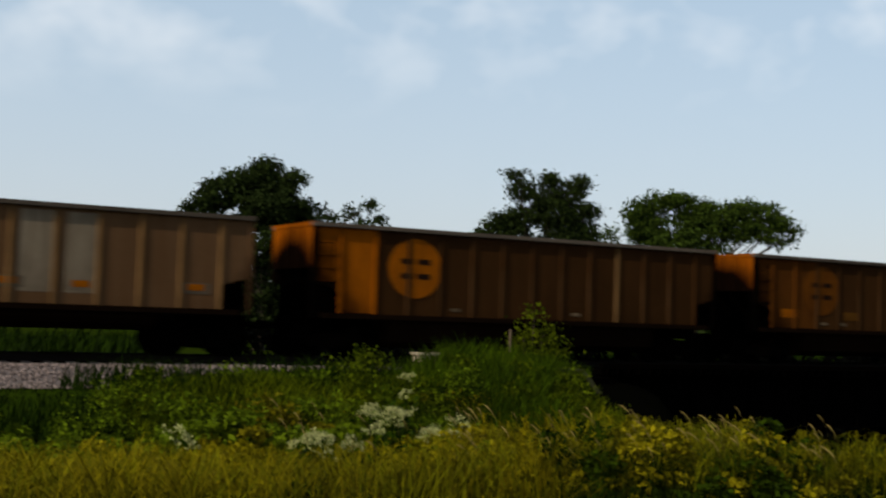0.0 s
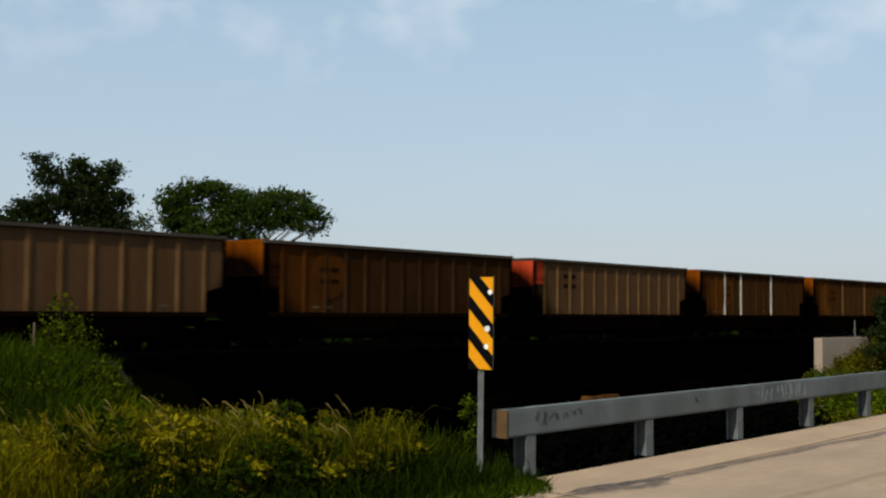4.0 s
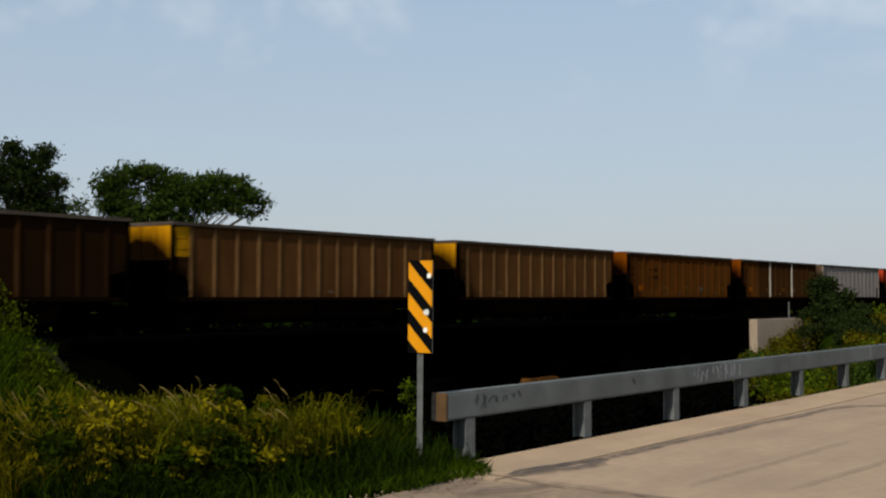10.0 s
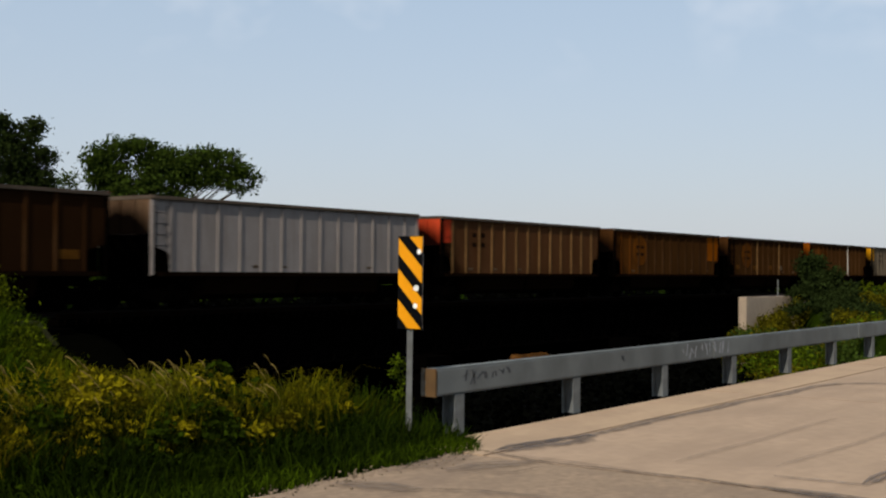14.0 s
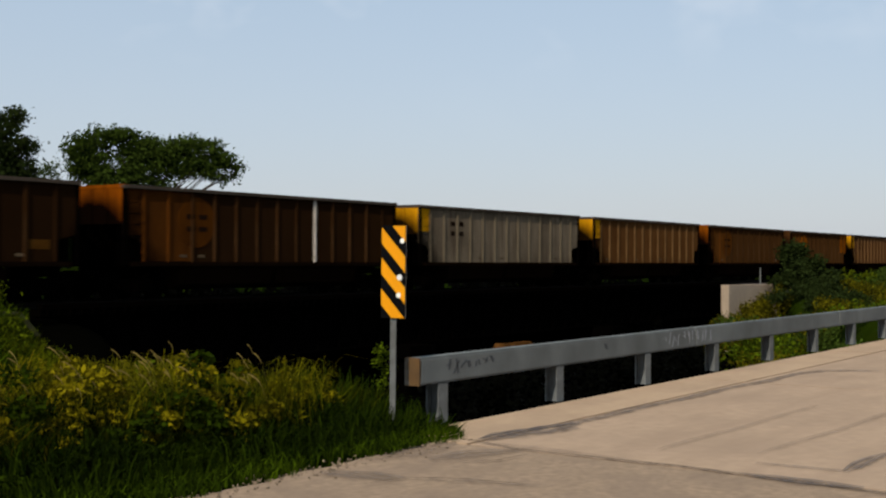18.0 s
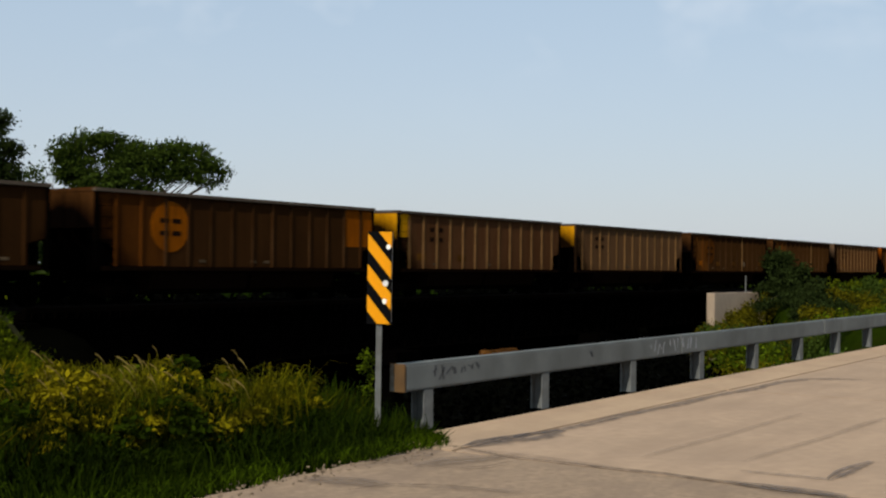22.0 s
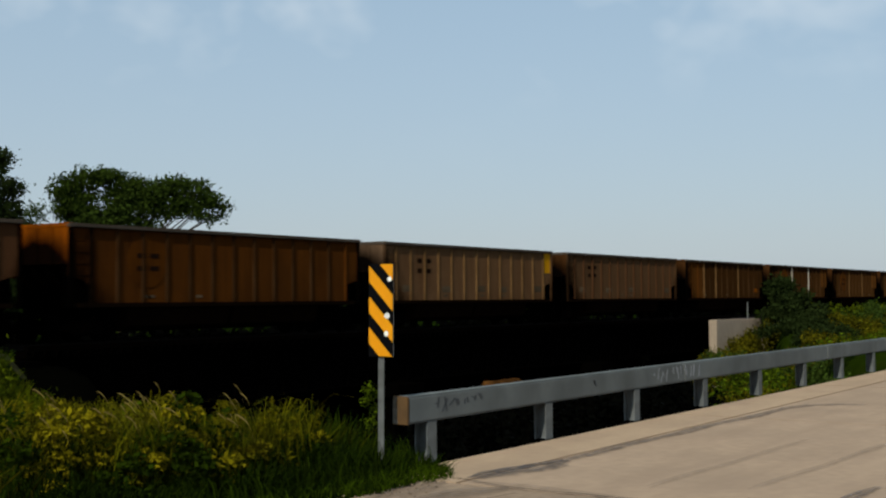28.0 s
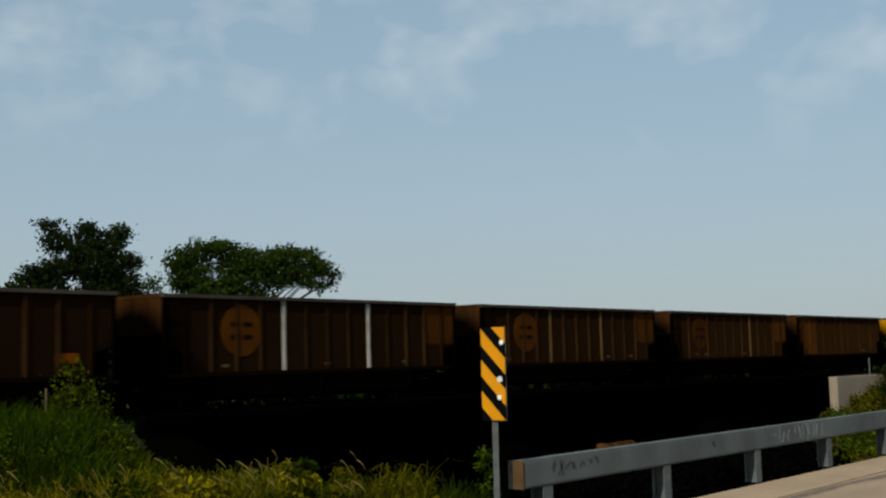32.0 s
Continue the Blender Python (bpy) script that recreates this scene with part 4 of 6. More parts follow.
def mk_end_lower(s):
    def make():
        bm = bmesh.new()
        prism(bm, [(s * 7.2, 2.497), (s * 7.16, 2.497), (s * 5.5, 1.1), (s * 5.6, 1.02)], "y", -1.47, 1.47)
        # plates added to block the view through the gap between cars
        for y in (-1.15, -.35, .35, 1.15):
            prism(bm, [(s * 7.15, 2.48), (s * 7.15, 1.1), (s * 5.6, 1.1)], "y", y - .012, y + .012)
        return bm
    return make


def mk_end_beam(s):
    def make():
        a, b = sorted((s * 7.24, s * 7.10))
        bm = bmesh.new()
        box(bm, a, b, -1.6, 1.6, TOP - .11, TOP + .01)
        return bm
    return make


def mk_tub(x0, x1, low=.36):
    def make():
        bm = bmesh.new()
        pts = [(-1.46, SILL + .02), (-1.44, .98), (-1.30, low + .2), (-1.02, low + .05), (-.35, low), (.35, low), (1.02, low + .05), (1.30, low + .2), (1.44, .98), (1.46, SILL + .02)]
        return prism(bm, pts, "x", x0, x1)
    return make


def mk_centre_sill():
    bm = bmesh.new()
    box(bm, -7.6, 7.6, -.2, .2, .78, 1.12)
    return bm


def mk_corner(s, e):
    def make():
        bm = bmesh.new()
        x = e * 7.16
        a, b = sorted((s * 1.50, s * 1.58))
        box(bm, x - .05, x + .05, a, b, SILL - .1, TOP - .13)
        return bm
    return make


def mk_ladder(s, e):
    def make():
        bm = bmesh.new()
        for k in range(6):
            z = 1.4 + k * .36
            tube(bm, (e * 6.62, s * 1.62, z), (e * 7.1, s * 1.62, z), .012, n=5)
        for x in (6.62, 7.1):
            tube(bm, (e * x, s * 1.62, 1.2), (e * x, s * 1.62, 3.45), .014, n=5)
        return bm
    return make


def mk_coupler(e):
    def make():
        bm = bmesh.new()
        a, b = sorted((e * 7.6, e * 8.0))
        box(bm, a, b, -.07, .07, .80, .95)
        a, b = sorted((e * 7.86, e * 8.08))
        box(bm, a, b, -.13, .13, .74, 1.0, bevel=.03)
        return bm
    return make


def mk_hose(e):
    def make():
        bm = bmesh.new()
        pts = [(e * 7.7, -.3, .8), (e * 7.85, -.28, .55), (e * 8.02, -.15, .48)]
        for p, q in zip(pts, pts[1:]):
            tube(bm, p, q, .025, n=6)
        return bm
    return make


def mk_brake_wheel():
    bm = bmesh.new()
    n = 18
    for k in range(n):
        a, b = k * math.tau / n, (k + 1) * math.tau / n
        tube(bm, (7.40, -.6 + .27 * math.cos(a), 2.92 + .27 * math.sin(a)), (7.40, -.6 + .27 * math.cos(b), 2.92 + .27 * math.sin(b)), .016, n=5)
    for k in range(4):
        a = k * math.tau / 4
        tube(bm, (7.40, -.6, 2.92), (7.40, -.6 + .27 * math.cos(a), 2.92 + .27 * math.sin(a)), .012, n=5)
    tube(bm, (7.22, -.6, 2.92), (7.42, -.6, 2.92), .04)
    return bm


def mk_bolster():
    bm = bmesh.new()
    box(bm, -.22, .22, -1.05, 1.05, .46, .76, bevel=.03)
    tube(bm, (0, 0, .74), (0, 0, .86), .22, n=14)
    return bm


def mk_side_frame():
    bm = bmesh.new()
    pts = [(-1.12, .38), (-1.12, .58), (-.62, .70), (.62, .70), (1.12, .58), (1.12, .38), (.68, .38), (.52, .24), (-.52, .24), (-.68, .38)]
    prism(bm, pts, "y", -.07, .07)
    for x in (-.14, 0, .14):
        tube(bm, (x, -.11, .30), (x, -.11, .58), .06, n=8)
    for x in (-.89, .89):
        tube(bm, (x, -.14, .457), (x, .05, .457), .12, n=12)
    return bm


def mk_wheelset():
    bm = bmesh.new()
    tube(bm, (0, -1.0, 0), (0, 1.0, 0), .08, n=10)
    for s in (-1, 1):
        tube(bm, (0, s * .70, 0), (0, s * .82, 0), .457, n=24)
        tube(bm, (0, s * .67, 0), (0, s * .70, 0), .485, n=24)
        tube(bm, (0, s * .82, 0), (0, s * .87, 0), .14, n=12)
        for k in range(4):
            a = k * math.tau / 4
            box(bm, .27 * math.cos(a) - .04, .27 * math.cos(a) + .04, s * .845 - .025, s * .845 + .025, .27 * math.sin(a) - .04, .27 * math.sin(a) + .04)
    return bm


def mk_disc(r, depth):
    def make():
        bm = bmesh.new()
        tube(bm, (0, 0, 0), (0, -depth, 0), r, n=36)
        return bm
    return make


def mk_block(w, h, d):
    return lambda: bm_box(-w / 2, w / 2, -d, 0, -h / 2, h / 2)


def mk_panel(x0, x1, z0, z1):
    return lambda: bm_box(x0, x1, -1.5245, -1.5215, z0, z1)


WHEELS = {-1: [], 1: []}


def coal_car(k, side, rib, end, label, corner=None, panel=None, white=(), logo=None, tags=(), tag_mat="tag_yellow", graffiti=False, right_end=None, pale=(), bays=()):
    """One twin-tub gondola. k: its number in the train; white: ribs painted white; logo: the emblem's material; tags: (from left, width)."""
    car = thing("coal_car", pose(train_x(k, 0.0), TRACK_Y, RAIL_Z), label, "freight car", "coal cars of the train")
    sm, rm, em = M[side], M[rib], M[end]
    for s in (-1, 1):
        part("side_sheet", shared("side_sheet%d" % s, mk_side(s), sm), None, car)
        part("top_chord", shared("top_chord%d" % s, mk_chord(s), M["chord"]), None, car)
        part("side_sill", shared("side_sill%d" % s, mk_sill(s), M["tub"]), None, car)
        for n, x in enumerate(RIBS):
            w = s < 0 and n in white
            if panel and n < 2 and not w and s < 0:
                m = M["orange_side" if panel == "narrow" else "orange_brown"]
                part("rib", shared("rib%d" % s, mk_rib(s), m), None, car, at=pose(x, 0, 0))
                continue
            if n in (0, 12) and side in ("brown", "dark", "orange_brown"):
                # first rib near-black too, to carry on the darkened corner
                part("rib", shared("rib%d" % s, mk_rib(s), M["tub"] if n == 0 else sm), None, car, at=pose(x, 0, 0))
                continue
            m = M["rib_white"] if w else (M["rib_tan"] if (s < 0 and n in pale) else rm)
            part("rib", shared("rib%d" % s, mk_rib(s), m), None, car, "white-painted rib" if w else "", at=pose(x, 0, 0))
        e = s
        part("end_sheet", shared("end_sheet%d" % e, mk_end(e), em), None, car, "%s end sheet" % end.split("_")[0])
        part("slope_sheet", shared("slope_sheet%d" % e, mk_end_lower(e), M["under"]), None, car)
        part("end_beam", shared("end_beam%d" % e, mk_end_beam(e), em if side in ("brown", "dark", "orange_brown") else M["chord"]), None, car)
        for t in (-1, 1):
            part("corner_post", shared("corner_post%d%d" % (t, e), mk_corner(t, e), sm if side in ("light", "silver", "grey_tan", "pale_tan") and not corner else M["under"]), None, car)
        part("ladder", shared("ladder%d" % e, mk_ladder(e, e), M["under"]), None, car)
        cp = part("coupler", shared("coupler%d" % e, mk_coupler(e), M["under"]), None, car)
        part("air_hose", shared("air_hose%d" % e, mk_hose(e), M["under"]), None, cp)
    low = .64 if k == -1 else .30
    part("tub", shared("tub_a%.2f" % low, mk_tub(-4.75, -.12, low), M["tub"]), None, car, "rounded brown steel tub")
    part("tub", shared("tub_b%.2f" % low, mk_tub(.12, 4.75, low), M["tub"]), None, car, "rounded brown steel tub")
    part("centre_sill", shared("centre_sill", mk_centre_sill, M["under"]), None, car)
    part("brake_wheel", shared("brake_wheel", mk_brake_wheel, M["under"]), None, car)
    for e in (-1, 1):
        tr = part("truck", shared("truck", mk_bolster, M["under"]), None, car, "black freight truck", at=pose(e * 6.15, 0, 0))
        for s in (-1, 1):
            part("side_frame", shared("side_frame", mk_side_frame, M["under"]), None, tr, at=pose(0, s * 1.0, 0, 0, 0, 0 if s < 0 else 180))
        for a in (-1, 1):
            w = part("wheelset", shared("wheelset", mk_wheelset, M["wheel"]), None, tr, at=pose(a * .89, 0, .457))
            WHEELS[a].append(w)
    left = -7.22
    if corner:
        part("end_panel", shared("end_panel", mk_panel(-7.20, -6.43, 2.62, TOP - .13), M[corner]), None, car, "painted end panel on the side")
    if right_end:
        part("end_panel", shared("end_panel_r", mk_panel(5.35 if right_end.startswith("orange") else 6.43, 7.20, 2.62 if not right_end.startswith("orange") else 2.13, TOP - .13), M[right_end]), None, car, "painted end panel on the side")
    if panel:
        part("end_panel", shared("end_panel_low", mk_panel(-7.20, -6.43, 2.13, TOP - .13), M["orange_side" if panel == "narrow" else "orange_brown"]), None, car, "faded orange paint on the end bay")
        part("painted_panel", shared("painted_panel_" + panel, mk_panel(-6.26, -5.32 if panel == "narrow" else -4.27 if panel == "wide" else -3.15, SILL + .04, TOP - .13), M["orange_side" if panel == "narrow" else "orange_brown"]), None, car, "faded orange paint over the first bays")
    for x0 in bays:
        part("pale_panel", shared("pale_panel%.1f" % x0, mk_panel(x0, x0 + .86, SILL + .3, TOP - .2), M["silver"]), None, car, "pale scoured panel")
    if logo:
        cx = RIBS[2] + .21
        d = part("emblem", shared("emblem", mk_disc(.86, .012), M[logo]), None, car, "round faded orange emblem", at=pose(cx, -1.526, 2.62))
        for dx, dz in ((-.27, .20), (.27, .20), (-.27, -.22), (.27, -.22)):
            part("emblem_bar", shared("emblem_bar", mk_block(.40, .16, .006), M["logo_dark"]), None, d, at=pose(dx, -.0125, dz))
    elif logo is None and side in ("grey_tan", "pale_tan", "tan", "silver"):
        for dx, dz in ((2.6, 3.16), (3.3, 3.16), (2.6, 2.72), (3.3, 2.72)):
            part("stencil_bar", shared("stencil_bar", mk_block(.34, .20, .004), M["logo_dark"]), None, car, at=pose(left + dx, -1.5225, dz - .15))
    for n, (fx, w) in enumerate(tags):
        tg = part("bottom_patch", shared("bottom_patch%.1f" % w, mk_block(w, .29, .004), M["tag_white" if tag_mat == "tag_ringed" else "logo_bright" if panel and not n else tag_mat if n % 3 else ("tag_white" if tag_mat == "tag_yellow" and n else tag_mat)]), None, car, "faded patch of paint", at=pose(left + fx, -1.5225, 1.79 - .03 * (n % 2)))
        if tag_mat == "tag_ringed":
            part("patch_centre", shared("patch_centre", mk_block(.44, .17, .003), M["logo_bright"]), None, tg, "orange centre of the patch", at=pose(0, -.0045, .03))
    r = random.Random(k + 50)
    for n in range(3):
        fx = r.uniform(1.5, 13)
        part("stencil_bar", shared("stencil_small", mk_block(.30, .09, .004), M["tag_dim"]), None, car, at=pose(left + fx, -1.5265, 1.47))
    if graffiti:
        # a wide dark scrawl that cannot be read, with blue blocks
        x = 4.2
        for n in range(9):
            w, hh = r.uniform(.55, .8), r.uniform(.62, .82)
            z0 = SILL + .08 + hh / 2
            part("spray_stroke", shared("spray_bar%d" % (n % 3), mk_block((.24, .30, .20)[n % 3], .72, .006), M["spray_black"]), None, car, "dark spray-painted bar", at=pose(left + x, -1.5730 - .0006 * n, z0, 0, r.uniform(-14, 14), 0))
            part("spray_stroke", shared("spray_cap%d" % (n % 2), mk_block((.72, .5)[n % 2], .22, .006), M["spray_black"]), None, car, at=pose(left + x + w * .45, -1.5790 - .0006 * n, z0 + (.22, -.2, .26, 0)[n % 4], 0, r.uniform(-20, 20), 0))
            if n % 2:
                part("spray_stroke", shared("spray_disc", mk_disc(.27, .006), M["spray_black"]), None, car, at=pose(left + x + w * .4, -1.5850 - .0006 * n, z0 - .12))
            x += w
        for x in (2.45, 3.15):
            part("spray_block", shared("spray_pale", mk_block(.62, .3, .005), M["tag_white"]), None, car, at=pose(left + x, -1.5235, 1.55))
        for x, w in ((10.45, .55), (11.45, .8)):
            part("spray_block", shared("spray_block%.2f" % w, mk_block(w, .42, .005), M["spray_blue"]), None, car, at=pose(left + x, -1.5235, 1.6))
    return car


TRAIN_T = [0, 1, 2, 3, 6, 9, 12, 14, 17, 19, 22, 25, 28, 30, 32]
TRAIN_LEAD = [12.40, 12.13, 11.88, 11.62, 10.95, 10.22, 9.82, 9.62, 9.36, 9.05, 8.64, 8.16, 7.62, 7.20, 6.75]


def train_x(k, t):
    """Where the middle of car k stands along the track at t seconds."""
    return float(np.interp(t, TRAIN_T, TRAIN_LEAD)) + (k - t) * PITCH + HALF


T_ALL = ((1.7, .75), (4.7, .7), (7.6, .75), (9.6, .7), (13.0, .75))
RB = "dirty brown steel coal gondola with worn ribs"
RO = "rust-brown coal gondola with faded orange paint at one end"
RL = "brown coal gondola with a round orange emblem"
RW = "brown coal gondola with white-painted ribs"
GT = "dusty grey coal gondola with tan ribs and a yellow end"
GR = "dusty grey coal gondola with tan ribs and a red end"
CARS = [
    dict(k=-2, side="brown", rib="rib_brown", end="orange_end", label=RB, tags=T_ALL),
    dict(k=-1, side="grey_tan", rib="rib_tan", bays=(1.25, 2.37), end="orange_end", label="dusty brown coal gondola with pale panels and bottom patches", tags=((8.25, .75), (9.99, .8), (12.93, .8)), tag_mat="tag_ringed"),
    dict(k=0, side="brown", rib="rib_brown", end="orange_end", label=RL, panel="narrow", logo="logo_bright", pale=(9,), tags=()),
    dict(k=1, side="brown", rib="rib_brown", end="orange_end", label=RL, panel="wide", logo="logo", pale=(8, 12, 6), tags=T_ALL),
    dict(k=2, side="tan", rib="rib_tan", end="yellow_end", label="dusty grey coal gondola with dark spray-painted scrawl", graffiti=True),
    dict(k=3, side="tan", rib="rib_tan", end="yellow_end", corner="yellow_side", label=GT),
    dict(k=4, side="grey_tan", rib="rib_tan", end="yellow_end", corner="yellow_side", label=GT),
    dict(k=5, side="brown", rib="rib_brown", end="orange_end", label=RO, panel="wide", logo="orange_brown"),
    dict(k=6, side="grey_tan", rib="rib_tan", end="red_end", corner="red_side", label=GR),
    dict(k=7, side="brown", rib="rib_brown", end="orange_end", label=RW, panel="wide", logo="logo", white=(2, 4, 8)),
    dict(k=8, side="brown", rib="rib_brown", end="orange_end", label=RL, panel="wide", logo="logo", pale=(4, 8)),
    dict(k=9, side="pale_tan", rib="rib_tan", end="yellow_end", corner="yellow_side", label=GT),
    dict(k=10, side="dark", rib="rib_brown", end="brown_end", label=RW, panel="wide", white=(4,)),
    dict(k=11, side="rust_tan", rib="rib_tan", end="yellow_end", corner="yellow_side", label=GT),
    dict(k=12, side="rust_tan", rib="rib_tan", end="yellow_end", label=GT),
    dict(k=13, side="orange_brown", rib="orange_brown", end="orange_end", label=RO, panel="broad", logo="orange_brown", tags=T_ALL),
    dict(k=14, side="dark", rib="rib_brown", end="orange_end", label=RW, panel="wide", white=(4, 8), tags=T_ALL),
    dict(k=15, side="light", rib="light_rib", end="tan_end", label="pale grey aluminium coal gondola with a rusty end", logo=False),
    dict(k=16, side="tan", rib="rib_tan", end="red_end", corner="red_side", label=GR),
    dict(k=17, side="brown", rib="rib_brown", end="brown_end", label=RO, logo="logo", right_end="orange_side", panel="wide"),
    dict(k=18, side="dark", rib="rib_brown", end="brown_end", label=RW, logo="logo", white=(), pale=(4, 8), tags=T_ALL),
    dict(k=19, side="dark", rib="rib_brown", end="orange_end", label=RO, panel="wide", logo="logo", white=(8,)),
    dict(k=20, side="silver", rib="silver_rib", end="yellow_end", corner="yellow_side", label="pale dusty grey coal gondola with a yellow end"),
    dict(k=21, side="rust_tan", rib="rib_tan", end="yellow_end", corner="yellow_side", label=GT),
    dict(k=22, side="brown", rib="rib_brown", end="orange_end", label=RL, panel="wide", logo="logo"),
    dict(k=23, side="brown", rib="rib_brown", end="brown_end", label=RL, logo="logo_bright", right_end="orange_side", panel="wide"),
    dict(k=24, side="tan", rib="rib_tan", end="yellow_end", corner="yellow_side", label=GT, tags=((1.8, .7), (5.0, .7))),
    dict(k=25, side="grey_tan", rib="rib_tan", end="yellow_end", label=GT),
    dict(k=26, side="dark", rib="rib_brown", end="brown_end", label=RL, logo="logo", panel="wide", pale=(8,), tags=T_ALL),
    dict(k=27, side="dark", rib="rib_brown", end="brown_end", label=RO, panel="wide", pale=(8,)),
    dict(k=28, side="tan", rib="rib_tan", end="tan_end", label="dusty grey-brown coal gondola with tan ribs", tags=((3.0, .8),)),
    dict(k=29, side="orange_brown", rib="rib_brown", end="orange_end", label=RO, logo="logo"),
    dict(k=30, side="pale_tan", rib="rib_tan", end="tan_end", right_end="yellow_side", label="dusty grey-brown coal gondola with tan ribs", tags=T_ALL, tag_mat="tag_dim"),
    dict(k=31, side="grey_tan", rib="tan", end="brown_end", label="dusty grey-brown coal gondola with bottom patches", tags=((1.8, .7), (5.0, .8), (8.0, .8), (13.0, .8)), tag_mat="tag_dim"),
    dict(k=32, side="dark", rib="rib_brown", end="brown_end", label=RW, panel="wide", pale=(2, 4, 8), tags=((12.8, .8),)),
    dict(k=33, side="dark", rib="rib_brown", end="brown_end", label=RW, logo="logo", white=(4, 8), right_end="orange_brown"),
    dict(k=34, side="dark", rib="rib_brown", end="brown_end", label=RL, logo="logo", pale=(4, 8), right_end="orange_brown"),
    dict(k=35, side="dark", rib="rib_brown", end="brown_end", label=RL, logo="logo", pale=(8,), right_end="orange_brown"),
    dict(k=36, side="dark", rib="rib_brown", end="brown_end", label=RO, panel="wide"),
    dict(k=37, side="tan", rib="rib_tan", end="yellow_end", corner="yellow_side", label=GT),
    dict(k=38, side="brown", rib="rib_brown", end="orange_end", label=RO, panel="wide"),
    dict(k=39, side="tan", rib="rib_tan", end="yellow_end", label=GT),
    dict(k=40, side="brown", rib="rib_brown", end="orange_end", label=RO, panel="wide"),
]
TRAIN = [(c["k"], coal_car(**c)) for c in CARS]


# ---- plants ----
def blades(name, x, y, h, mat, label, width=0.012, lean=0.35, seed=0, cat="grass", wind=(0.25, -0.05)):
    """Grass: each blade is a bent strip of two faces."""
    rng = np.random.RandomState(seed)
    n = len(x)
    h = h * view_scale(x, y)
    x, y = site(x, y)
    z = ground_z(x, y)
    a = rng.uniform(0, 2 * np.pi, n)
    w = width * rng.uniform(.6, 1.5, n)
    ux, uy = np.cos(a) * w, np.sin(a) * w
    b = rng.uniform(0, 2 * np.pi, n)
    l = h * lean * rng.uniform(.2, 1.0, n)
    dx, dy = np.cos(b) * l + wind[0] * h, np.sin(b) * l + wind[1] * h
    v = np.empty((n, 5, 3))
    v[:, 0] = np.stack([x - ux, y - uy, z - .03], -1)
    v[:, 1] = np.stack([x + ux, y + uy, z - .03], -1)
    v[:, 2] = np.stack([x + ux * .8 + dx * .35, y + uy * .8 + dy * .35, z + h * .6], -1)
    v[:, 3] = np.stack([x - ux * .8 + dx * .35, y - uy * .8 + dy * .35, z + h * .6], -1)
    v[:, 4] = np.stack([x + dx, y + dy, z + h * rng.uniform(.88, 1.0, n)], -1)
    k = np.arange(n)[:, None] * 5
    faces = (k + np.array([0, 1, 2, 3])).tolist() + (k + np.array([3, 2, 4])).tolist()
    ob = new(name, sheet(name, v.reshape(-1, 3).tolist(), faces, mat))
    return tagged(ob, label, cat, kind="stuff")


def fronds(name, x, y, h, mat, label, seed, width=0.0048, bend=0.75, tuft=0.3):
    """Long grass in tufts: each blade is an arching strip that droops at its tip, leaning the way of its tuft."""
    rng = np.random.RandomState(seed)
    h = h * view_scale(x, y)
    cell = np.floor(x / tuft) * 12.9898 + np.floor(y / tuft) * 78.233
    lean = np.modf(np.abs(np.sin(cell)) * 43758.5453)[0] * 2 * np.pi + rng.normal(size=len(x)) * .55
    x, y = site(x, y)
    z = ground_z(x, y)
    n = len(x)
    reach = h * bend * rng.uniform(.35, 1.0, n)
    dx, dy = np.cos(lean) * reach, np.sin(lean) * reach
    w = width * rng.uniform(.6, 1.4, n)
    ux, uy = -np.sin(lean) * w, np.cos(lean) * w
    twist = rng.uniform(-.9, .9, n)
    ux, uy = ux * np.cos(twist) + np.cos(lean) * w * np.sin(twist), uy * np.cos(twist) + np.sin(lean) * w * np.sin(twist)
    v = np.empty((n, 10, 3))
    for k, (out, up, thick) in enumerate(((0, -.04, 1.0), (.05, .42, 1.0), (.22, .78, .85), (.55, 1.0, .6), (1.0, .93, .12))):
        for side in (0, 1):
            q = (1 if side else -1) * thick
            v[:, k * 2 + side] = np.stack([x + dx * out + ux * q, y + dy * out + uy * q, z + h * up], -1)
    base = np.arange(n)[:, None] * 10
    faces = np.concatenate([base + np.array([2 * k, 2 * k + 1, 2 * k + 3, 2 * k + 2]) for k in range(4)]).tolist()
    ob = new(name, sheet(name, v.reshape(-1, 3).tolist(), faces, mat))
    return tagged(ob, label, "grass", kind="stuff")


def leaf_cloud(centres, size, seed, flat=0.0):
    """Vertices and faces of many small four-cornered leaves."""
    rng = np.random.RandomState(seed)
    n = len(centres)
    d = rng.normal(size=(n, 3))
    d[:, 2] *= (1 - flat)
    d /= np.linalg.norm(d, axis=1, keepdims=True)
    e = np.cross(d, rng.normal(size=(n, 3)))
    e /= np.linalg.norm(e, axis=1, keepdims=True)
    s = (size * rng.uniform(.6, 1.4, n))[:, None]
    v = np.stack([centres - d * s, centres + e * s * .55, centres + d * s, centres - e * s * .55], 1)
    f = np.arange(n)[:, None] * 4 + np.arange(4)
    return v.reshape(-1, 3).tolist(), f.tolist()


def blob_points(rng, blobs, per_volume, thin=1.0):
    """Points in and mostly near the skin of a set of balls, gathered in twig clumps."""
    out = []
    for bx, by, bz, r, *sq in blobs:
        squash = sq[0] if sq else 0.8
        n = max(6, int(per_volume * r ** 2.2))
        d = rng.normal(size=(n, 3))
        d /= np.linalg.norm(d, axis=1, keepdims=True)
        rad = r * rng.uniform(.25, 1.0, (n, 1)) ** .5 * rng.uniform(.85, 1.08, (n, 1))
        c = np.array([bx, by, bz]) + d * rad * np.array([1, 1, squash])
        out.append(c)
    return np.concatenate(out)


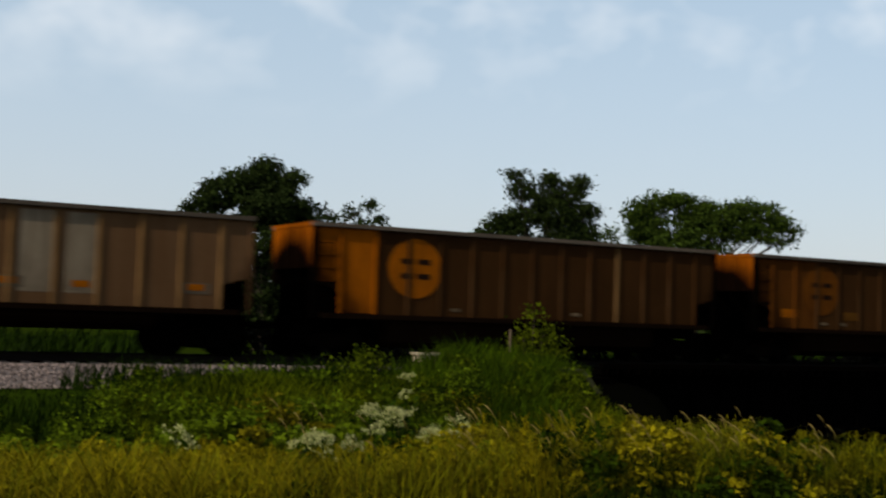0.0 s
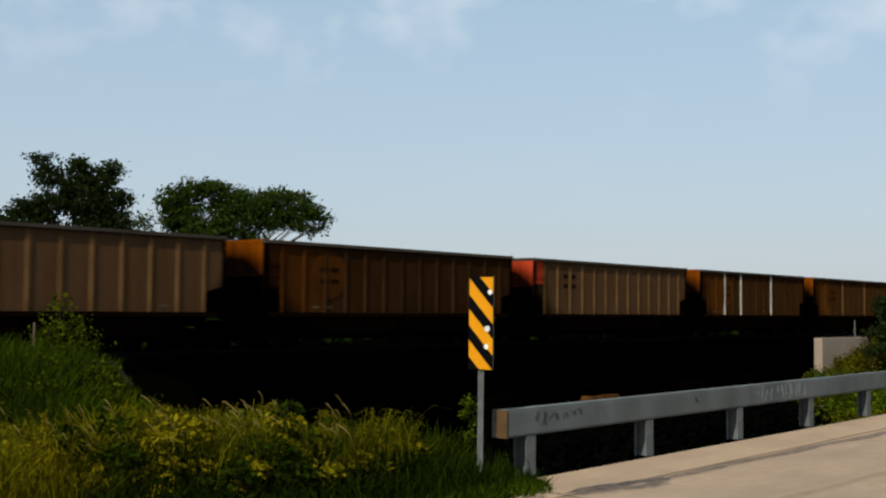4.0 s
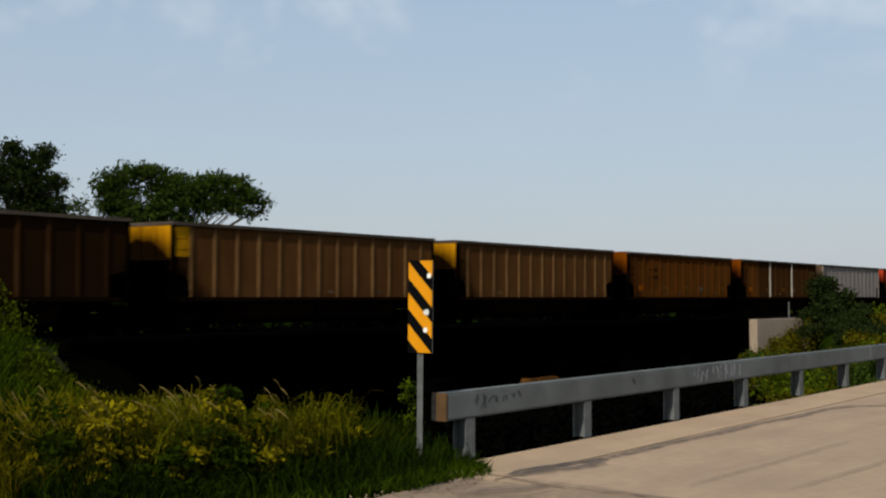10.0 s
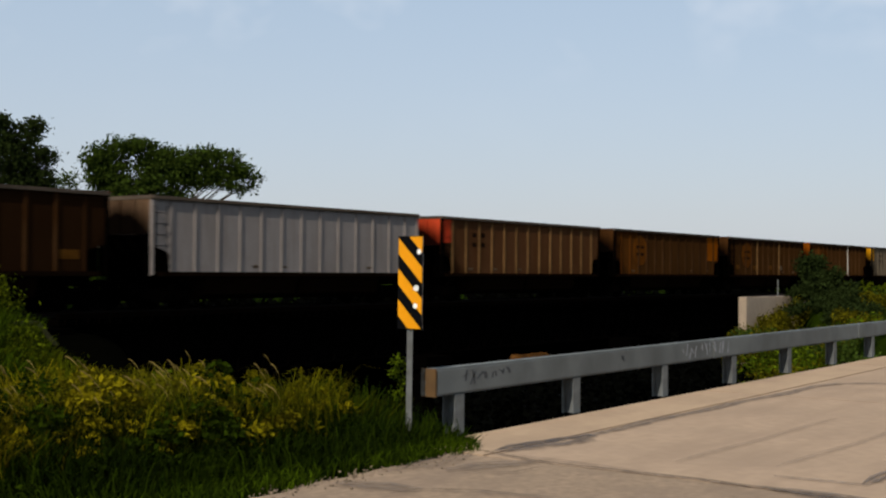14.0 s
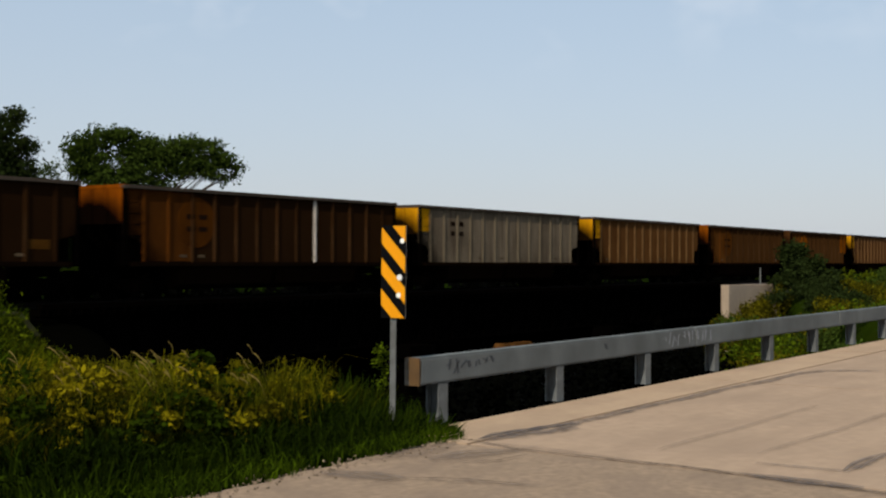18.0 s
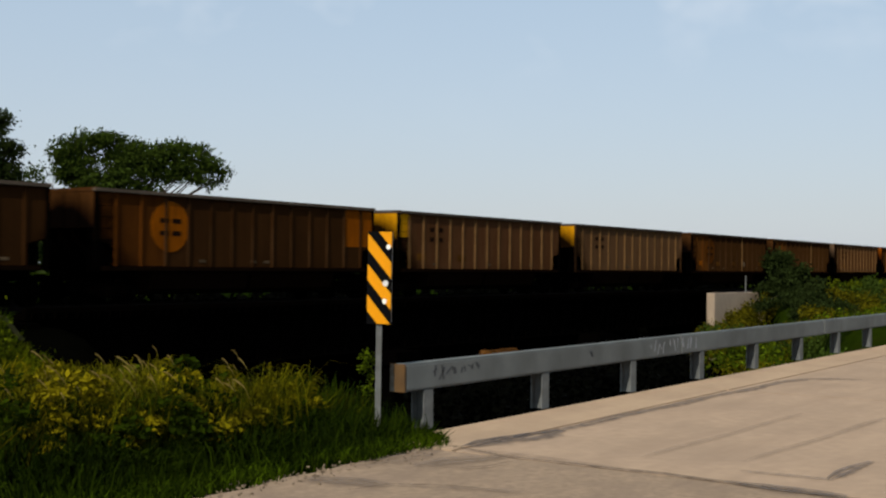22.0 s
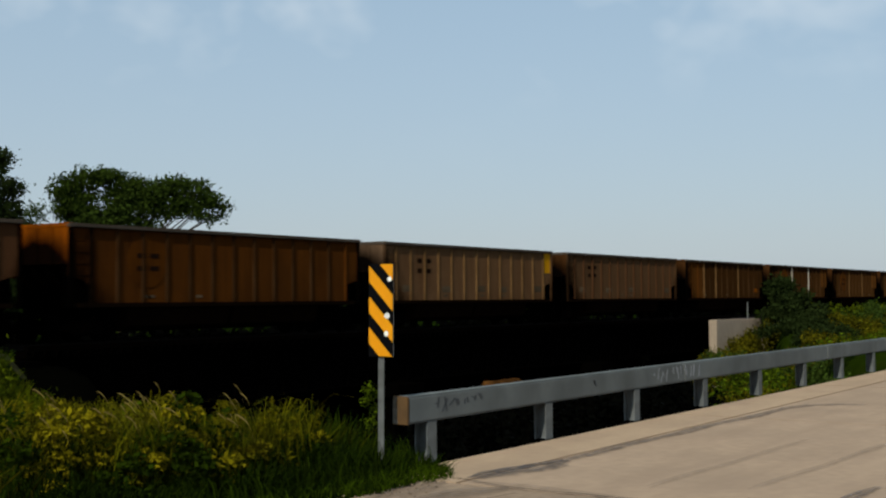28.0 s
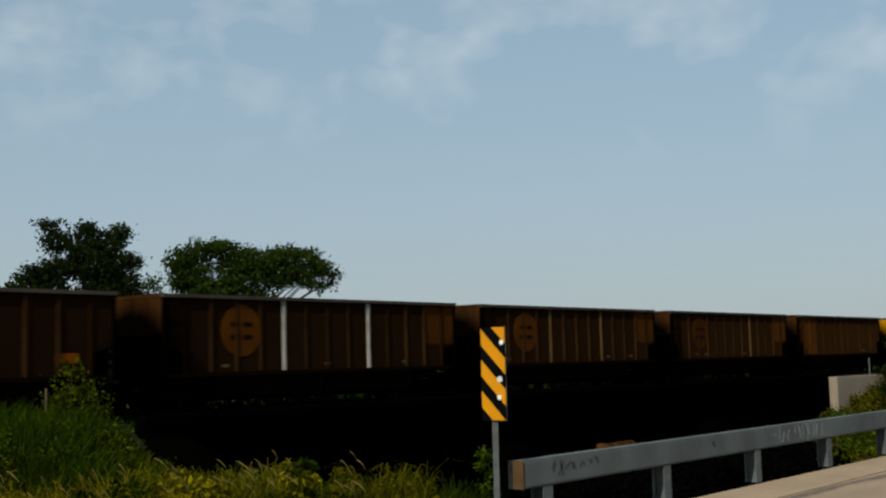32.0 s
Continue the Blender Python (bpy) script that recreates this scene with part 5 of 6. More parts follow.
def tree(name, az, dist, trunk_h, blobs, leaf, mat, label, seed, per=52, cluster=30, spread=0.24):
    """A trunk with limbs into each clump of the crown. Blobs: across, ahead, up, radius."""
    rng = np.random.RandomState(seed)
    bx, by = dist * math.cos(radians(az)), dist * math.sin(radians(az))
    t = thing(name, pose(bx, by, float(ground_z(bx, by)), 0, 0, az - 90), label, "tree")
    bm = bmesh.new()
    fork = Vector((0, 0, trunk_h))
    tube(bm, (0, 0, -.2), (.1, 0, trunk_h * .5), .34, .27, 10)
    tube(bm, (.1, 0, trunk_h * .5), fork, .27, .22, 10)
    for b in blobs:
        end = Vector(b[:3])
        mid = fork.lerp(end, .5) + Vector(rng.uniform(-.3, .3, 3)) + Vector((0, 0, .25))
        tube(bm, fork, mid, .10, .05, 7)
        tube(bm, mid, end, .05, .02, 6)
        for _ in range(4):
            q = Vector(rng.normal(size=3)).normalized() * b[3] * .8
            tube(bm, end, end + q, .03, .008, 5)
    part("trunk", bm, M["bark"], t)
    twigs = blob_points(rng, blobs, per)
    leaves = (twigs[:, None, :] + rng.normal(size=(len(twigs), cluster, 3)) * spread * np.array([1, 1, .6])).reshape(-1, 3)
    v, f = leaf_cloud(leaves, leaf, seed)
    part("crown", sheet("crown", v, f, mat), None, t)
    return t


tree("tree", 69.95, 62.6, 3.0, [(0.4, 0, 7.5, 1.9), (-.4, .5, 8.7, 1.3), (.1, 0, 9.5, .75), (-2.4, 0, 8.0, 1.2), (-3.3, .5, 7.0, 1.1), (2.2, .3, 6.9, 1.3), (1.2, -.5, 8.7, .9), (-1.5, 0, 8.6, .8), (0, .5, 5.9, 2.2), (3.6, 0, 6.7, .6), (4.6, .2, 7.3, .35), (5.6, 0, 7.9, .3), (5.2, 0, 6.7, .45), (6.0, .1, 7.0, .3), (-2, .5, 3.6, 1.9), (1.5, .5, 3.4, 2.0), (-.5, 1, 1.9, 1.9), (3.2, .8, 2.2, 1.7), (-3.6, .8, 1.9, 1.7)],
     0.105, M["leaf_dark"], "dark leafy tree with a pointed crown", 11)
tree("tree", 56.53, 67.1, 3.2, [(-1.5, 0, 10.2, .55), (-1.2, .2, 9.3, .75), (.3, .2, 10.0, .65), (.2, 0, 8.9, .9), (2.0, 0, 9.8, .6), (1.4, .2, 9.2, .9), (2.5, 0, 8.3, .7), (.8, .5, 8.0, 1.5), (-1.1, .3, 7.9, 1.0), (2.3, .2, 7.2, .9), (-2.3, 0, 7.6, .65), (-3.1, .2, 7.2, .5), (-1.7, .4, 6.7, 1.3), (1.5, .4, 6.2, 1.6), (-3.6, 0, 6.5, .6), (-1.5, .8, 2.6, 2.0), (1.8, .8, 2.5, 2.0)],
     0.105, M["leaf_dark"], "dark bushy tree with a ragged crown", 12)
tree("tree", 49.37, 71.5, 3.4, [(-3.3, 0, 8.7, .9), (-2.0, .3, 9.3, .95), (-3.0, .2, 7.9, 1.0), (-.9, 0, 9.3, .9), (-2.6, .4, 7.6, 1.3), (.4, .2, 8.7, 1.0), (1.6, 0, 8.5, .9), (3.0, .2, 8.9, .8), (4.2, 0, 8.7, .75), (5.0, 0, 8.3, .65), (5.7, .2, 7.7, .45), (.2, 0, 7.4, 1.3), (1.0, .2, 8.3, .9), (-.3, .2, 8.3, 1.0), (2.4, 0, 8.5, .7), (2.0, .2, 7.6, .8), (3.7, 0, 7.7, .6), (-4.9, 0, 7.3, .5), (-5.3, .3, 6.6, .5), (-1.4, 0, 6.6, 1.5), (1.4, .3, 6.6, .8), (4.9, 0, 7.0, .4), (3.3, .1, 8.1, .75), (4.6, 0, 8.0, .6), (2.9, .2, 7.4, .6), (4.1, 0, 7.3, .5), (5.4, .1, 7.3, .4), (-2.5, .8, 3.0, 2.0), (2.5, .8, 2.8, 2.0)],
     0.10, M["leaf_mid"], "broad green tree with a flat spreading crown", 13)


def bush(name, x, y, blobs, leaf, mat, label, seed, per=30, cluster=14, spread=.16, cat="bush", z=None, stems=False):
    rng = np.random.RandomState(seed)
    t = thing(name, planted(x, y, z), label, cat)
    for b in blobs if stems else ():
        part("stem", tube(bmesh.new(), (b[0] * .15, b[1] * .15, -.1), b[:3], .03, .012, 5), M["bark"], t)
    groups = [[b] for b in blobs] if cat == "bush" else [blobs]
    for n, some in enumerate(groups):
        tw = blob_points(rng, some, per)
        lv = (tw[:, None, :] + rng.normal(size=(len(tw), cluster, 3)) * spread).reshape(-1, 3)
        v, f = leaf_cloud(lv, leaf, seed + n)
        part("foliage", sheet("foliage", v, f, mat), None, t)
    return t


def random_bush(name, x, y, w, h, mat, label, seed, leaf=.07, **k):
    r = np.random.RandomState(seed)
    n = int(5 + w * 3)
    blobs = []
    for _ in range(n):
        q = r.uniform(-1, 1, 2)
        zz = h * (1 - .55 * (q[0] ** 2 + q[1] ** 2)) * r.uniform(.45, .92)
        blobs.append((q[0] * w / 2, q[1] * w / 2, zz, .28 * h * r.uniform(.6, 1.1)))
    return bush(name, x, y, blobs, leaf, mat, label, seed, **k)


def stalk_weed(x, y, w, h, stems, leaf_mat, top_mat, label, seed):
    """Upright leafy stems, each ending in a plume of small leaflets."""
    rng = np.random.RandomState(seed)
    t = thing("weed", planted(x, y), label, "weed")
    q = rng.normal(size=(stems, 2)) * w * .28
    foot = np.concatenate([q, np.full((stems, 1), -.05)], 1)
    tall = h * rng.uniform(.72, 1.08, stems)
    tip = np.stack([q[:, 0] * 1.25 + rng.normal(size=stems) * .06 + .05 * h, q[:, 1] * 1.25 + rng.normal(size=stems) * .06, tall], -1)
    a = rng.uniform(0, np.pi, stems)
    side = np.stack([np.cos(a), np.sin(a), np.zeros(stems)], -1) * .004
    verts = np.stack([foot - side, foot + side, tip + side * .5, tip - side * .5], 1)
    m = 26
    f = rng.uniform(.12, .98, (stems, m, 1))
    p = foot[:, None] * (1 - f) + tip[:, None] * f
    a = rng.uniform(0, 2 * np.pi, (stems, m))
    d = np.stack([np.cos(a), np.sin(a), rng.uniform(.2, 1.3, (stems, m))], -1)
    d /= np.linalg.norm(d, axis=-1, keepdims=True)
    length = rng.uniform(.08, .17, (stems, m, 1)) * (1.15 - .5 * f)
    e = np.cross(d, rng.normal(size=d.shape))
    e = e / np.linalg.norm(e, axis=-1, keepdims=True) * length * .12
    lv = np.stack([p, p + d * length * .45 + e, p + d * length - (0, 0, .012), p + d * length * .45 - e], 2)
    v = np.concatenate([verts.reshape(-1, 3), lv.reshape(-1, 3)])
    n = len(v) // 4
    k = 44
    up = rng.uniform(-.24, .03, (stems, k, 1)) * h
    c = tip[:, None] + np.concatenate([rng.normal(size=(stems, k, 2)) * (.010 - .13 * up), up], -1)
    pv, fc = leaf_cloud(c.reshape(-1, 3), .0155, seed + 1, flat=-1.2)
    me = sheet("foliage", v.tolist() + pv, (np.arange(n + len(fc))[:, None] * 4 + np.arange(4)).tolist(), leaf_mat)
    me.materials.append(top_mat)
    me.polygons.foreach_set("material_index", np.r_[np.zeros(n, np.int32), np.ones(len(fc), np.int32)])
    part("foliage", me, None, t)
    return t


def lumpy_weed(x, y, w, h, leaf_mat, label, seed, leaf=.028):
    """A bushy weed: rounded lumps of small leaves at several heights, with dark gaps between them."""
    rng = np.random.RandomState(seed)
    t = thing("weed", planted(x, y), label, "weed")
    n = 11
    a, d = rng.uniform(0, 2 * np.pi, n), np.sqrt(rng.uniform(0, 1, n)) * w / 2
    up = h * rng.uniform(.45, .95, n) * (1 - .45 * (2 * d / w) ** 2)
    hub = np.stack([np.cos(a) * d, np.sin(a) * d, up], -1)
    r = rng.uniform(.07, .14, n) * (.6 + .6 * h)
    q = rng.normal(size=(n, 85, 3))
    q /= np.linalg.norm(q, axis=-1, keepdims=True)
    q[..., 2] = np.where(rng.uniform(size=(n, 85)) < .75, np.abs(q[..., 2]), q[..., 2])
    p = hub[:, None] + q * r[:, None, None] * rng.uniform(.6, 1.15, (n, 85, 1)) * np.array([1.15, 1.15, .8])
    f = rng.uniform(0, 1, (n, 22, 1))
    stem = hub[:, None] * np.array([.75, .75, 1]) * f + rng.normal(size=(n, 22, 3)) * .035
    v, fc = leaf_cloud(np.concatenate([p.reshape(-1, 3), stem.reshape(-1, 3)]), leaf, seed + 1, flat=.3)
    part("foliage", sheet("foliage", v, fc, leaf_mat), None, t)
    return t


def seed_heads(name, n):
    """Thin arched stalks with a pale drooping head each."""
    rng = np.random.RandomState(3)
    u, far = rng.uniform(37, 62, n), rng.uniform(9.4, 11.2, n)
    u += 1.3 * np.sin(u * 1.7)
    x, y = far * np.cos(np.radians(u)), far * np.sin(np.radians(u))
    x, y = site(x, y)
    z = ground_z(x, y)
    vs, fs = [], []
    for k in range(n):
        h = rng.uniform(.80, 1.12)
        way = np.array([-.75, .65, 0]) * rng.uniform(.6, 1.2) + rng.normal(size=3) * .25
        way[2] = 0
        pts = [np.array([x[k], y[k], z[k]]) + way * h * b + np.array([0, 0, h * c]) for b, c in ((.04, .78), (.06, .85), (.08, .91), (.105, .95), (.135, .98), (.16, .99))]
        wide = (.0012, .0012, .0016, .0062, .0075, .0018)
        s = np.array([.66, .75, 0])
        b0 = len(vs)
        for p, w in zip(pts, wide):
            s2 = np.array([0, 0, 1.0])
            vs += [(p + s * w).tolist(), (p - s * w * .5 + s2 * w * .8).tolist(), (p - s * w * .5 - s2 * w * .8).tolist()]
        for q in range(len(pts) - 1):
            for c in range(3):
                a, d = b0 + q * 3 + c, b0 + q * 3 + (c + 1) % 3
                fs.append((a, d, d + 3, a + 3))
    tagged(new(name, sheet(name, vs, fs, M["straw"])), "pale drooping seed heads above the weeds", "grass", kind="stuff")


def umbel(radius, seed):
    """A loose flat-topped head of many tiny florets on fine rays."""
    rng = np.random.RandomState(seed)
    n = 16
    a, d = rng.uniform(0, 2 * np.pi, n), np.sqrt(rng.uniform(.02, 1, n)) * radius
    hub = np.stack([np.cos(a) * d, np.sin(a) * d, .75 * radius * (1 - (d / radius) ** 2) + rng.normal(size=n) * .10 * radius], -1)
    bits = (hub[:, None] + rng.normal(size=(n, 13, 3)) * radius * np.array([.13, .13, .09])).reshape(-1, 3)
    return leaf_cloud(bits, radius * .085, seed, flat=.2)


def build_plants():
    rng = np.random.RandomState(21)

    def area(n, x0, x1, y0, y1, keep=None):
        x, y = rng.uniform(x0, x1, n), rng.uniform(y0, y1, n)
        ok = channel(*site(x, y)) < .25
        if keep is not None:
            ok &= keep(x, y)
        return x[ok], y[ok]

    def edge(x, y):
        return y > 6.42 + .12 * np.sin(x * 2.3) + .1 * np.sin(x * 5.1)

    def patch(x, y, f):
        return .5 + .5 * np.sin(x * f + 2 * np.sin(y * f * .8)) * np.cos(y * f * 1.2 + 1.3 * np.sin(x * f * .6))

    def sight_drop(x, y):
        """Slope of the camera's sight line that caps the stand's top, by bearing."""
        turn = np.degrees(np.arctan2(y, x))
        return .068 + .048 * smooth(47, 62, turn) + .006 * np.sin(turn * 1.9)

    # roadside grass, low at the road and tall on the shoulder
    x, y = area(52000, -3, 11.6, 6.3, 9.6, edge)
    h = (.09 + .34 * smooth(6.4, 7.8, y)) * rng.uniform(.45, 1.35, len(x)) * (.65 + .5 * patch(x, y, 2.1))
    blades("roadside_grass", x, y, h, M["grass_green"], "dense green grass along the road's edge", .010, .8, 1, wind=(.08, -.03))
    x, y = area(26000, -3, 13, 7.6, 12.5, lambda a, b: (patch(a, b, 1.3) > .35) & (b > .86 * a))
    low = np.maximum((1.65 - sight_drop(x, y) * np.hypot(x, y) - ground_z(*site(x, y))) / 1.02, .12)
    h = np.minimum(.52 * rng.uniform(.5, 1.3, len(x)), low * rng.uniform(.7, 1.05, len(x)))
    blades("shoulder_grass", x, y, h, M["grass_gold"], "tall golden-green grass on the shoulder", .009, .8, 2, wind=(.08, -.03))
    x, y = area(9000, 7.4, 11.4, 7.5, 9.6, lambda a, b: (b < 1.02 * a) & (patch(a, b, 1.9) > .3))
    blades("spiky_grass", x, y, .60 * rng.uniform(.55, 1.2, len(x)) * (1 - .3 * smooth(10, 11.4, x)), M["grass_mid"], "tall yellow-green grass beside the hazard marker", .010, .6, 12, wind=(.04, .02))
    x, y = area(5200, 5.5, 11.3, 6.28, 6.95, edge)
    blades("edge_grass", x, y, .14 * rng.uniform(.5, 1.4, len(x)), M["grass_deep"], "short bright green grass at the road's edge", .008, .9, 14, wind=(.05, -.05))
    x, y = area(15000, -1.5, 11.2, 7.3, 11.4, lambda a, b: (patch(a, b, 1.4) > .40) & (b > .72 * a))
    low = (1.65 - sight_drop(x, y) * np.hypot(x, y) - ground_z(*site(x, y))) / 1.02
    fronds("arching_grass", x, y, np.minimum(rng.uniform(.35, .9, len(x)), low * rng.uniform(.75, 1.08, len(x))), M["frond_gold"], "arching golden-green grass in tufts on the shoulder", 31)
    x, y = area(13000, 2.0, 11.3, 6.7, 10.2, lambda a, b: (patch(a + 3, b, 1.2) > .35) & (b < 1.25 * a))
    low = (1.65 - .074 * np.hypot(x, y) - ground_z(*site(x, y))) / 1.02
    fronds("arching_grass", x, y, np.minimum(rng.uniform(.3, .75, len(x)) * (.45 + .55 * smooth(6.7, 8.2, y)), low * rng.uniform(.75, 1.05, len(x))), M["frond_green"], "arching deep green grass in tufts beside the road", 32)
    x, y = area(15000, -1.5, 8.6, 7.3, 11.6, lambda a, b: (patch(a + 1, b + 2, 1.5) > .42) & (b > 1.18 * a + .4 * np.sin(2 * a)))
    low = (1.65 - sight_drop(x, y) * np.hypot(x, y) - ground_z(*site(x, y))) / 1.02
    fronds("arching_grass", x, y, np.minimum(rng.uniform(.45, .95, len(x)), low * rng.uniform(.8, 1.1, len(x))), M["frond_bright"], "arching golden grass, brightened in its colour, in tufts on the shoulder", 33, width=.0046, bend=1.0, tuft=.26)
    seed_heads("seed_grass", 85)
    # ditch and railway bank
    x, y = area(44000, 0, 22, 11, 25.4, lambda a, b: a < 8.6 + .7 * (np.clip(b, 6.6, 27) - 6.6))
    h = .50 * rng.uniform(.4, 1.4, len(x)) * (.6 + .7 * patch(x, y, .9))
    h = np.where((y < 22.6) | (x > 9.2 + .5 * np.sin(y * 4)), h, h * np.where(y < 24.0, .4, .12))
    blades("ditch_grass", x, y, h, M["grass_green"], "green grass in the ditch and on the bank", .016, .8, 4, wind=(.06, -.02))
    x, y = area(26000, 8.4, 20.5, 20.6, 24.9, lambda a, b: a > 9.0 + 2.2 * (b - 23.5) * (b > 23.5))
    h = (.30 + .28 * patch(x, y, .8)) * rng.uniform(.6, 1.25, len(x)) * (1 - .3 * smooth(23.5, 24.9, y))
    blades("bank_grass", x, y, h, M["grass_bank"], "bright yellow-green grass along the railway bank", .016, .7, 15, wind=(.06, -.02))
    x, y = area(20000, 12, 23, 21.0, 25.8, lambda a, b: (a > 13.5 + 1.5 * np.sin(b * 2)) & (a < 17.6 + (b - 21.0) + .5 * np.sin(b * 3)))
    h = 1.15 * rng.uniform(.5, 1.2, len(x)) * (.45 + .55 * smooth(15.5, 18.5, x)) * (1 - .55 * smooth(19.6, 22, x)) * (.75 + .35 * patch(x, y, 1.1))
    deep = x + .8 * np.sin(y * 2.1) > 17.2
    blades("tall_bank_grass", x[~deep], y[~deep], h[~deep], M["grass_deep"], "tall green grass by the track", .016, .6, 5, wind=(.08, -.02))
    blades("tall_bank_grass", x[deep], y[deep], h[deep], M["grass_deep"], "tall deep green grass by the track", .016, .6, 16, wind=(.08, -.02))
    x, y = area(8000, 98, 140, 14, 25.4)
    h = .8 * rng.uniform(.6, 1.3, len(x))
    blades("far_bank_grass", x, y, h, M["grass_green"], "green grass on the far bank", .04, .5, 6)
    x, y = area(5000, 44, 90, 8, 16)
    h = .5 * rng.uniform(.6, 1.3, len(x))
    blades("far_shoulder_grass", x, y, h, M["grass_green"], "green grass past the creek", .03, .5, 7)
    # bearings from the camera at which the field is left in view
    def opening(a, b):
        u = np.degrees(np.arctan2(b, a))
        return ((u > 37.3) & (u < 39.9)) | ((u > 28.6) & (u < 32.8) & (np.sin(u * 9) > -.3)) | ((u > 22.2) & (u < 24.6) & (np.sin(u * 11) > -.2)) | (u > 66)

    x, y = area(16000, 10, 110, 34, 60, opening)
    h = .7 * rng.uniform(.6, 1.3, len(x))
    blades("field_grass", x, y, h, M["grass_green"], "bright green field grass beyond the track", .05, .6, 9)
    # leafy weeds on the shoulder: a golden band, greener and darker toward the bridge
    r = random.Random(8)
    for n in range(36):
        x, y = r.uniform(-1.5, 11.3), r.uniform(7.0, 11.6)
        gold_share = float(smooth(.68, .88, y / max(x, .5)))
        back = float(smooth(7.2, 8.9, y))
        gold = .35 * r.random() + .65 * float(patch(x, y, .75)) < gold_share * (.25 + .45 * back + .22 * float(smooth(1.3, 2.0, y / max(x, .5))))
        h = r.uniform(.72, 1.05) * (.46 + .54 * back) * (1 - .35 * float(smooth(9.6, 11.3, x)))
        # heights are capped so the stand's top fits the camera's view
        far, turn = math.hypot(x, y), math.degrees(math.atan2(y, x))
        tallest = (1.65 - (float(sight_drop(x, y)) + .024 * (1 - float(smooth(33.8, 37.6, turn)))) * far - float(ground_z(*site(x, y)))) / 1.05
        h = min(h, tallest)
        if .73 < y / max(x, .5) < .93 and y > 7.6:
            h = max(h, r.uniform(.84, 1.0) * tallest)
        bright = gold and y / max(x, .5) > 1.12 + .1 * math.sin(3 * x)
        stalk_weed(x, y, r.uniform(.8, 1.3), h, 20, M["weed_bright"] if bright else M["weed_gold"] if gold else M["weed_mid"] if .70 < y / max(x, .5) < 1.05 and y > 7.7 and n % 3 else M["weed_green"], (M["plume_bright"] if bright else M["plume"] if r.random() < .75 else M["plume_dull"]) if gold else (M["plume_dull"] if r.random() < .3 else M["weed_green"]),
                   "tall weed with golden plumes in the grass" if gold else "tall dark green leafy weed in the grass", 100 + n)
    for n in range(150):
        x = r.uniform(-1.5, 11.0)
        y = r.uniform(7.2, 12.4)
        far, turn = math.hypot(x, y), math.degrees(math.atan2(y, x))
        if turn < 36 and n % 2:
            continue
        tone = float(patch(x, y, 1.1)) * .6 + .4 * r.random()
        gold = tone < (.62 + .2 * float(smooth(50, 56, turn))) * float(smooth(.70, .88, y / max(x, .5))) * float(smooth(7.3, 8.4, y)) and not (turn > 57 and y > 10.6)
        lush = turn > 53 and y > 10.0
        h = r.uniform(.5, .85) * (.4 + .6 * float(smooth(7.0, 8.6, y))) + (.12 if lush else 0)
        h = min(h, (1.65 - ((.082 if lush else float(sight_drop(x, y))) + .022 * (1 - float(smooth(34, 38, turn)))) * far - float(ground_z(*site(x, y)))) * r.uniform(.86, 1.04))
        if h < .12:
            continue
        lumpy_weed(x, y, r.uniform(.6, 1.1), h, M["leaf_bright"] if gold and (tone < .3 or turn > 53) else M["leaf_gold"] if gold else M["leaf_lush"] if lush else M["frond_green"],
                   "bushy yellow-green weed in lumps on the shoulder" if gold else "bushy bright green broad-leaved weed above the ditch" if lush else "bushy deep green weed on the shoulder", 1000 + n, leaf=.034 if lush else r.uniform(.020, .031))
    for n in range(9):
        x, y = 8.0 + .36 * n, r.uniform(7.35, 8.3)
        lumpy_weed(x, y, r.uniform(.5, .8), r.uniform(.36, .52) * (1 - .3 * float(smooth(10, 11.3, x))), M["weed_green"] if n % 3 else M["frond_green"], "bushy dark green weed near the hazard marker", 1300 + n, leaf=.026)
    for n in range(24):
        a, d = radians(36.5 + 1.05 * n), r.uniform(10.2, 13.2)
        x, y = d * math.cos(a), max(d * math.sin(a), 7.6)
        h = (1.65 - float(sight_drop(x, y)) * math.hypot(x, y) - float(ground_z(*site(x, y)))) * r.uniform(.78, 1.0)
        lumpy_weed(x, y, r.uniform(.8, 1.2), min(h, .95), M["leaf_bright"] if n % 4 == 1 or n > 12 else M["leaf_gold"] if n % 3 else M["frond_green"], "bushy golden weed in lumps along the shoulder's crest", 1500 + n, leaf=.03)
    for n in range(44):
        a, d = radians(52 + .56 * n), r.uniform(11.6, 14.2)
        x, y = d * math.cos(a), d * math.sin(a)
        h = min(r.uniform(.8, 1.35), (1.65 - r.uniform(.080, .108) * d - float(ground_z(*site(x, y)))))
        lumpy_weed(x, y, r.uniform(.9, 1.4), h, M["leaf_lush"] if n % 3 else M["leaf_gold"] if n % 2 else M["leaf_bush"], "bushy green broad-leaved weed in lumps over the ditch", 1400 + n, leaf=.042)
    for n in range(26):
        x = r.uniform(0, 17)
        y = r.uniform(12, 23)
        gold = r.random() < .25
        random_bush("weed", x, y, r.uniform(1.0, 2.0), r.uniform(.6, 1.25), M["leaf_gold"] if gold else M["leaf_bush"],
                    "broad-leaved yellow-green weed in the ditch" if gold else "broad-leaved green weed in the ditch", 200 + n, leaf=r.uniform(.035, .055), per=60, cluster=18, spread=.11, cat="weed")
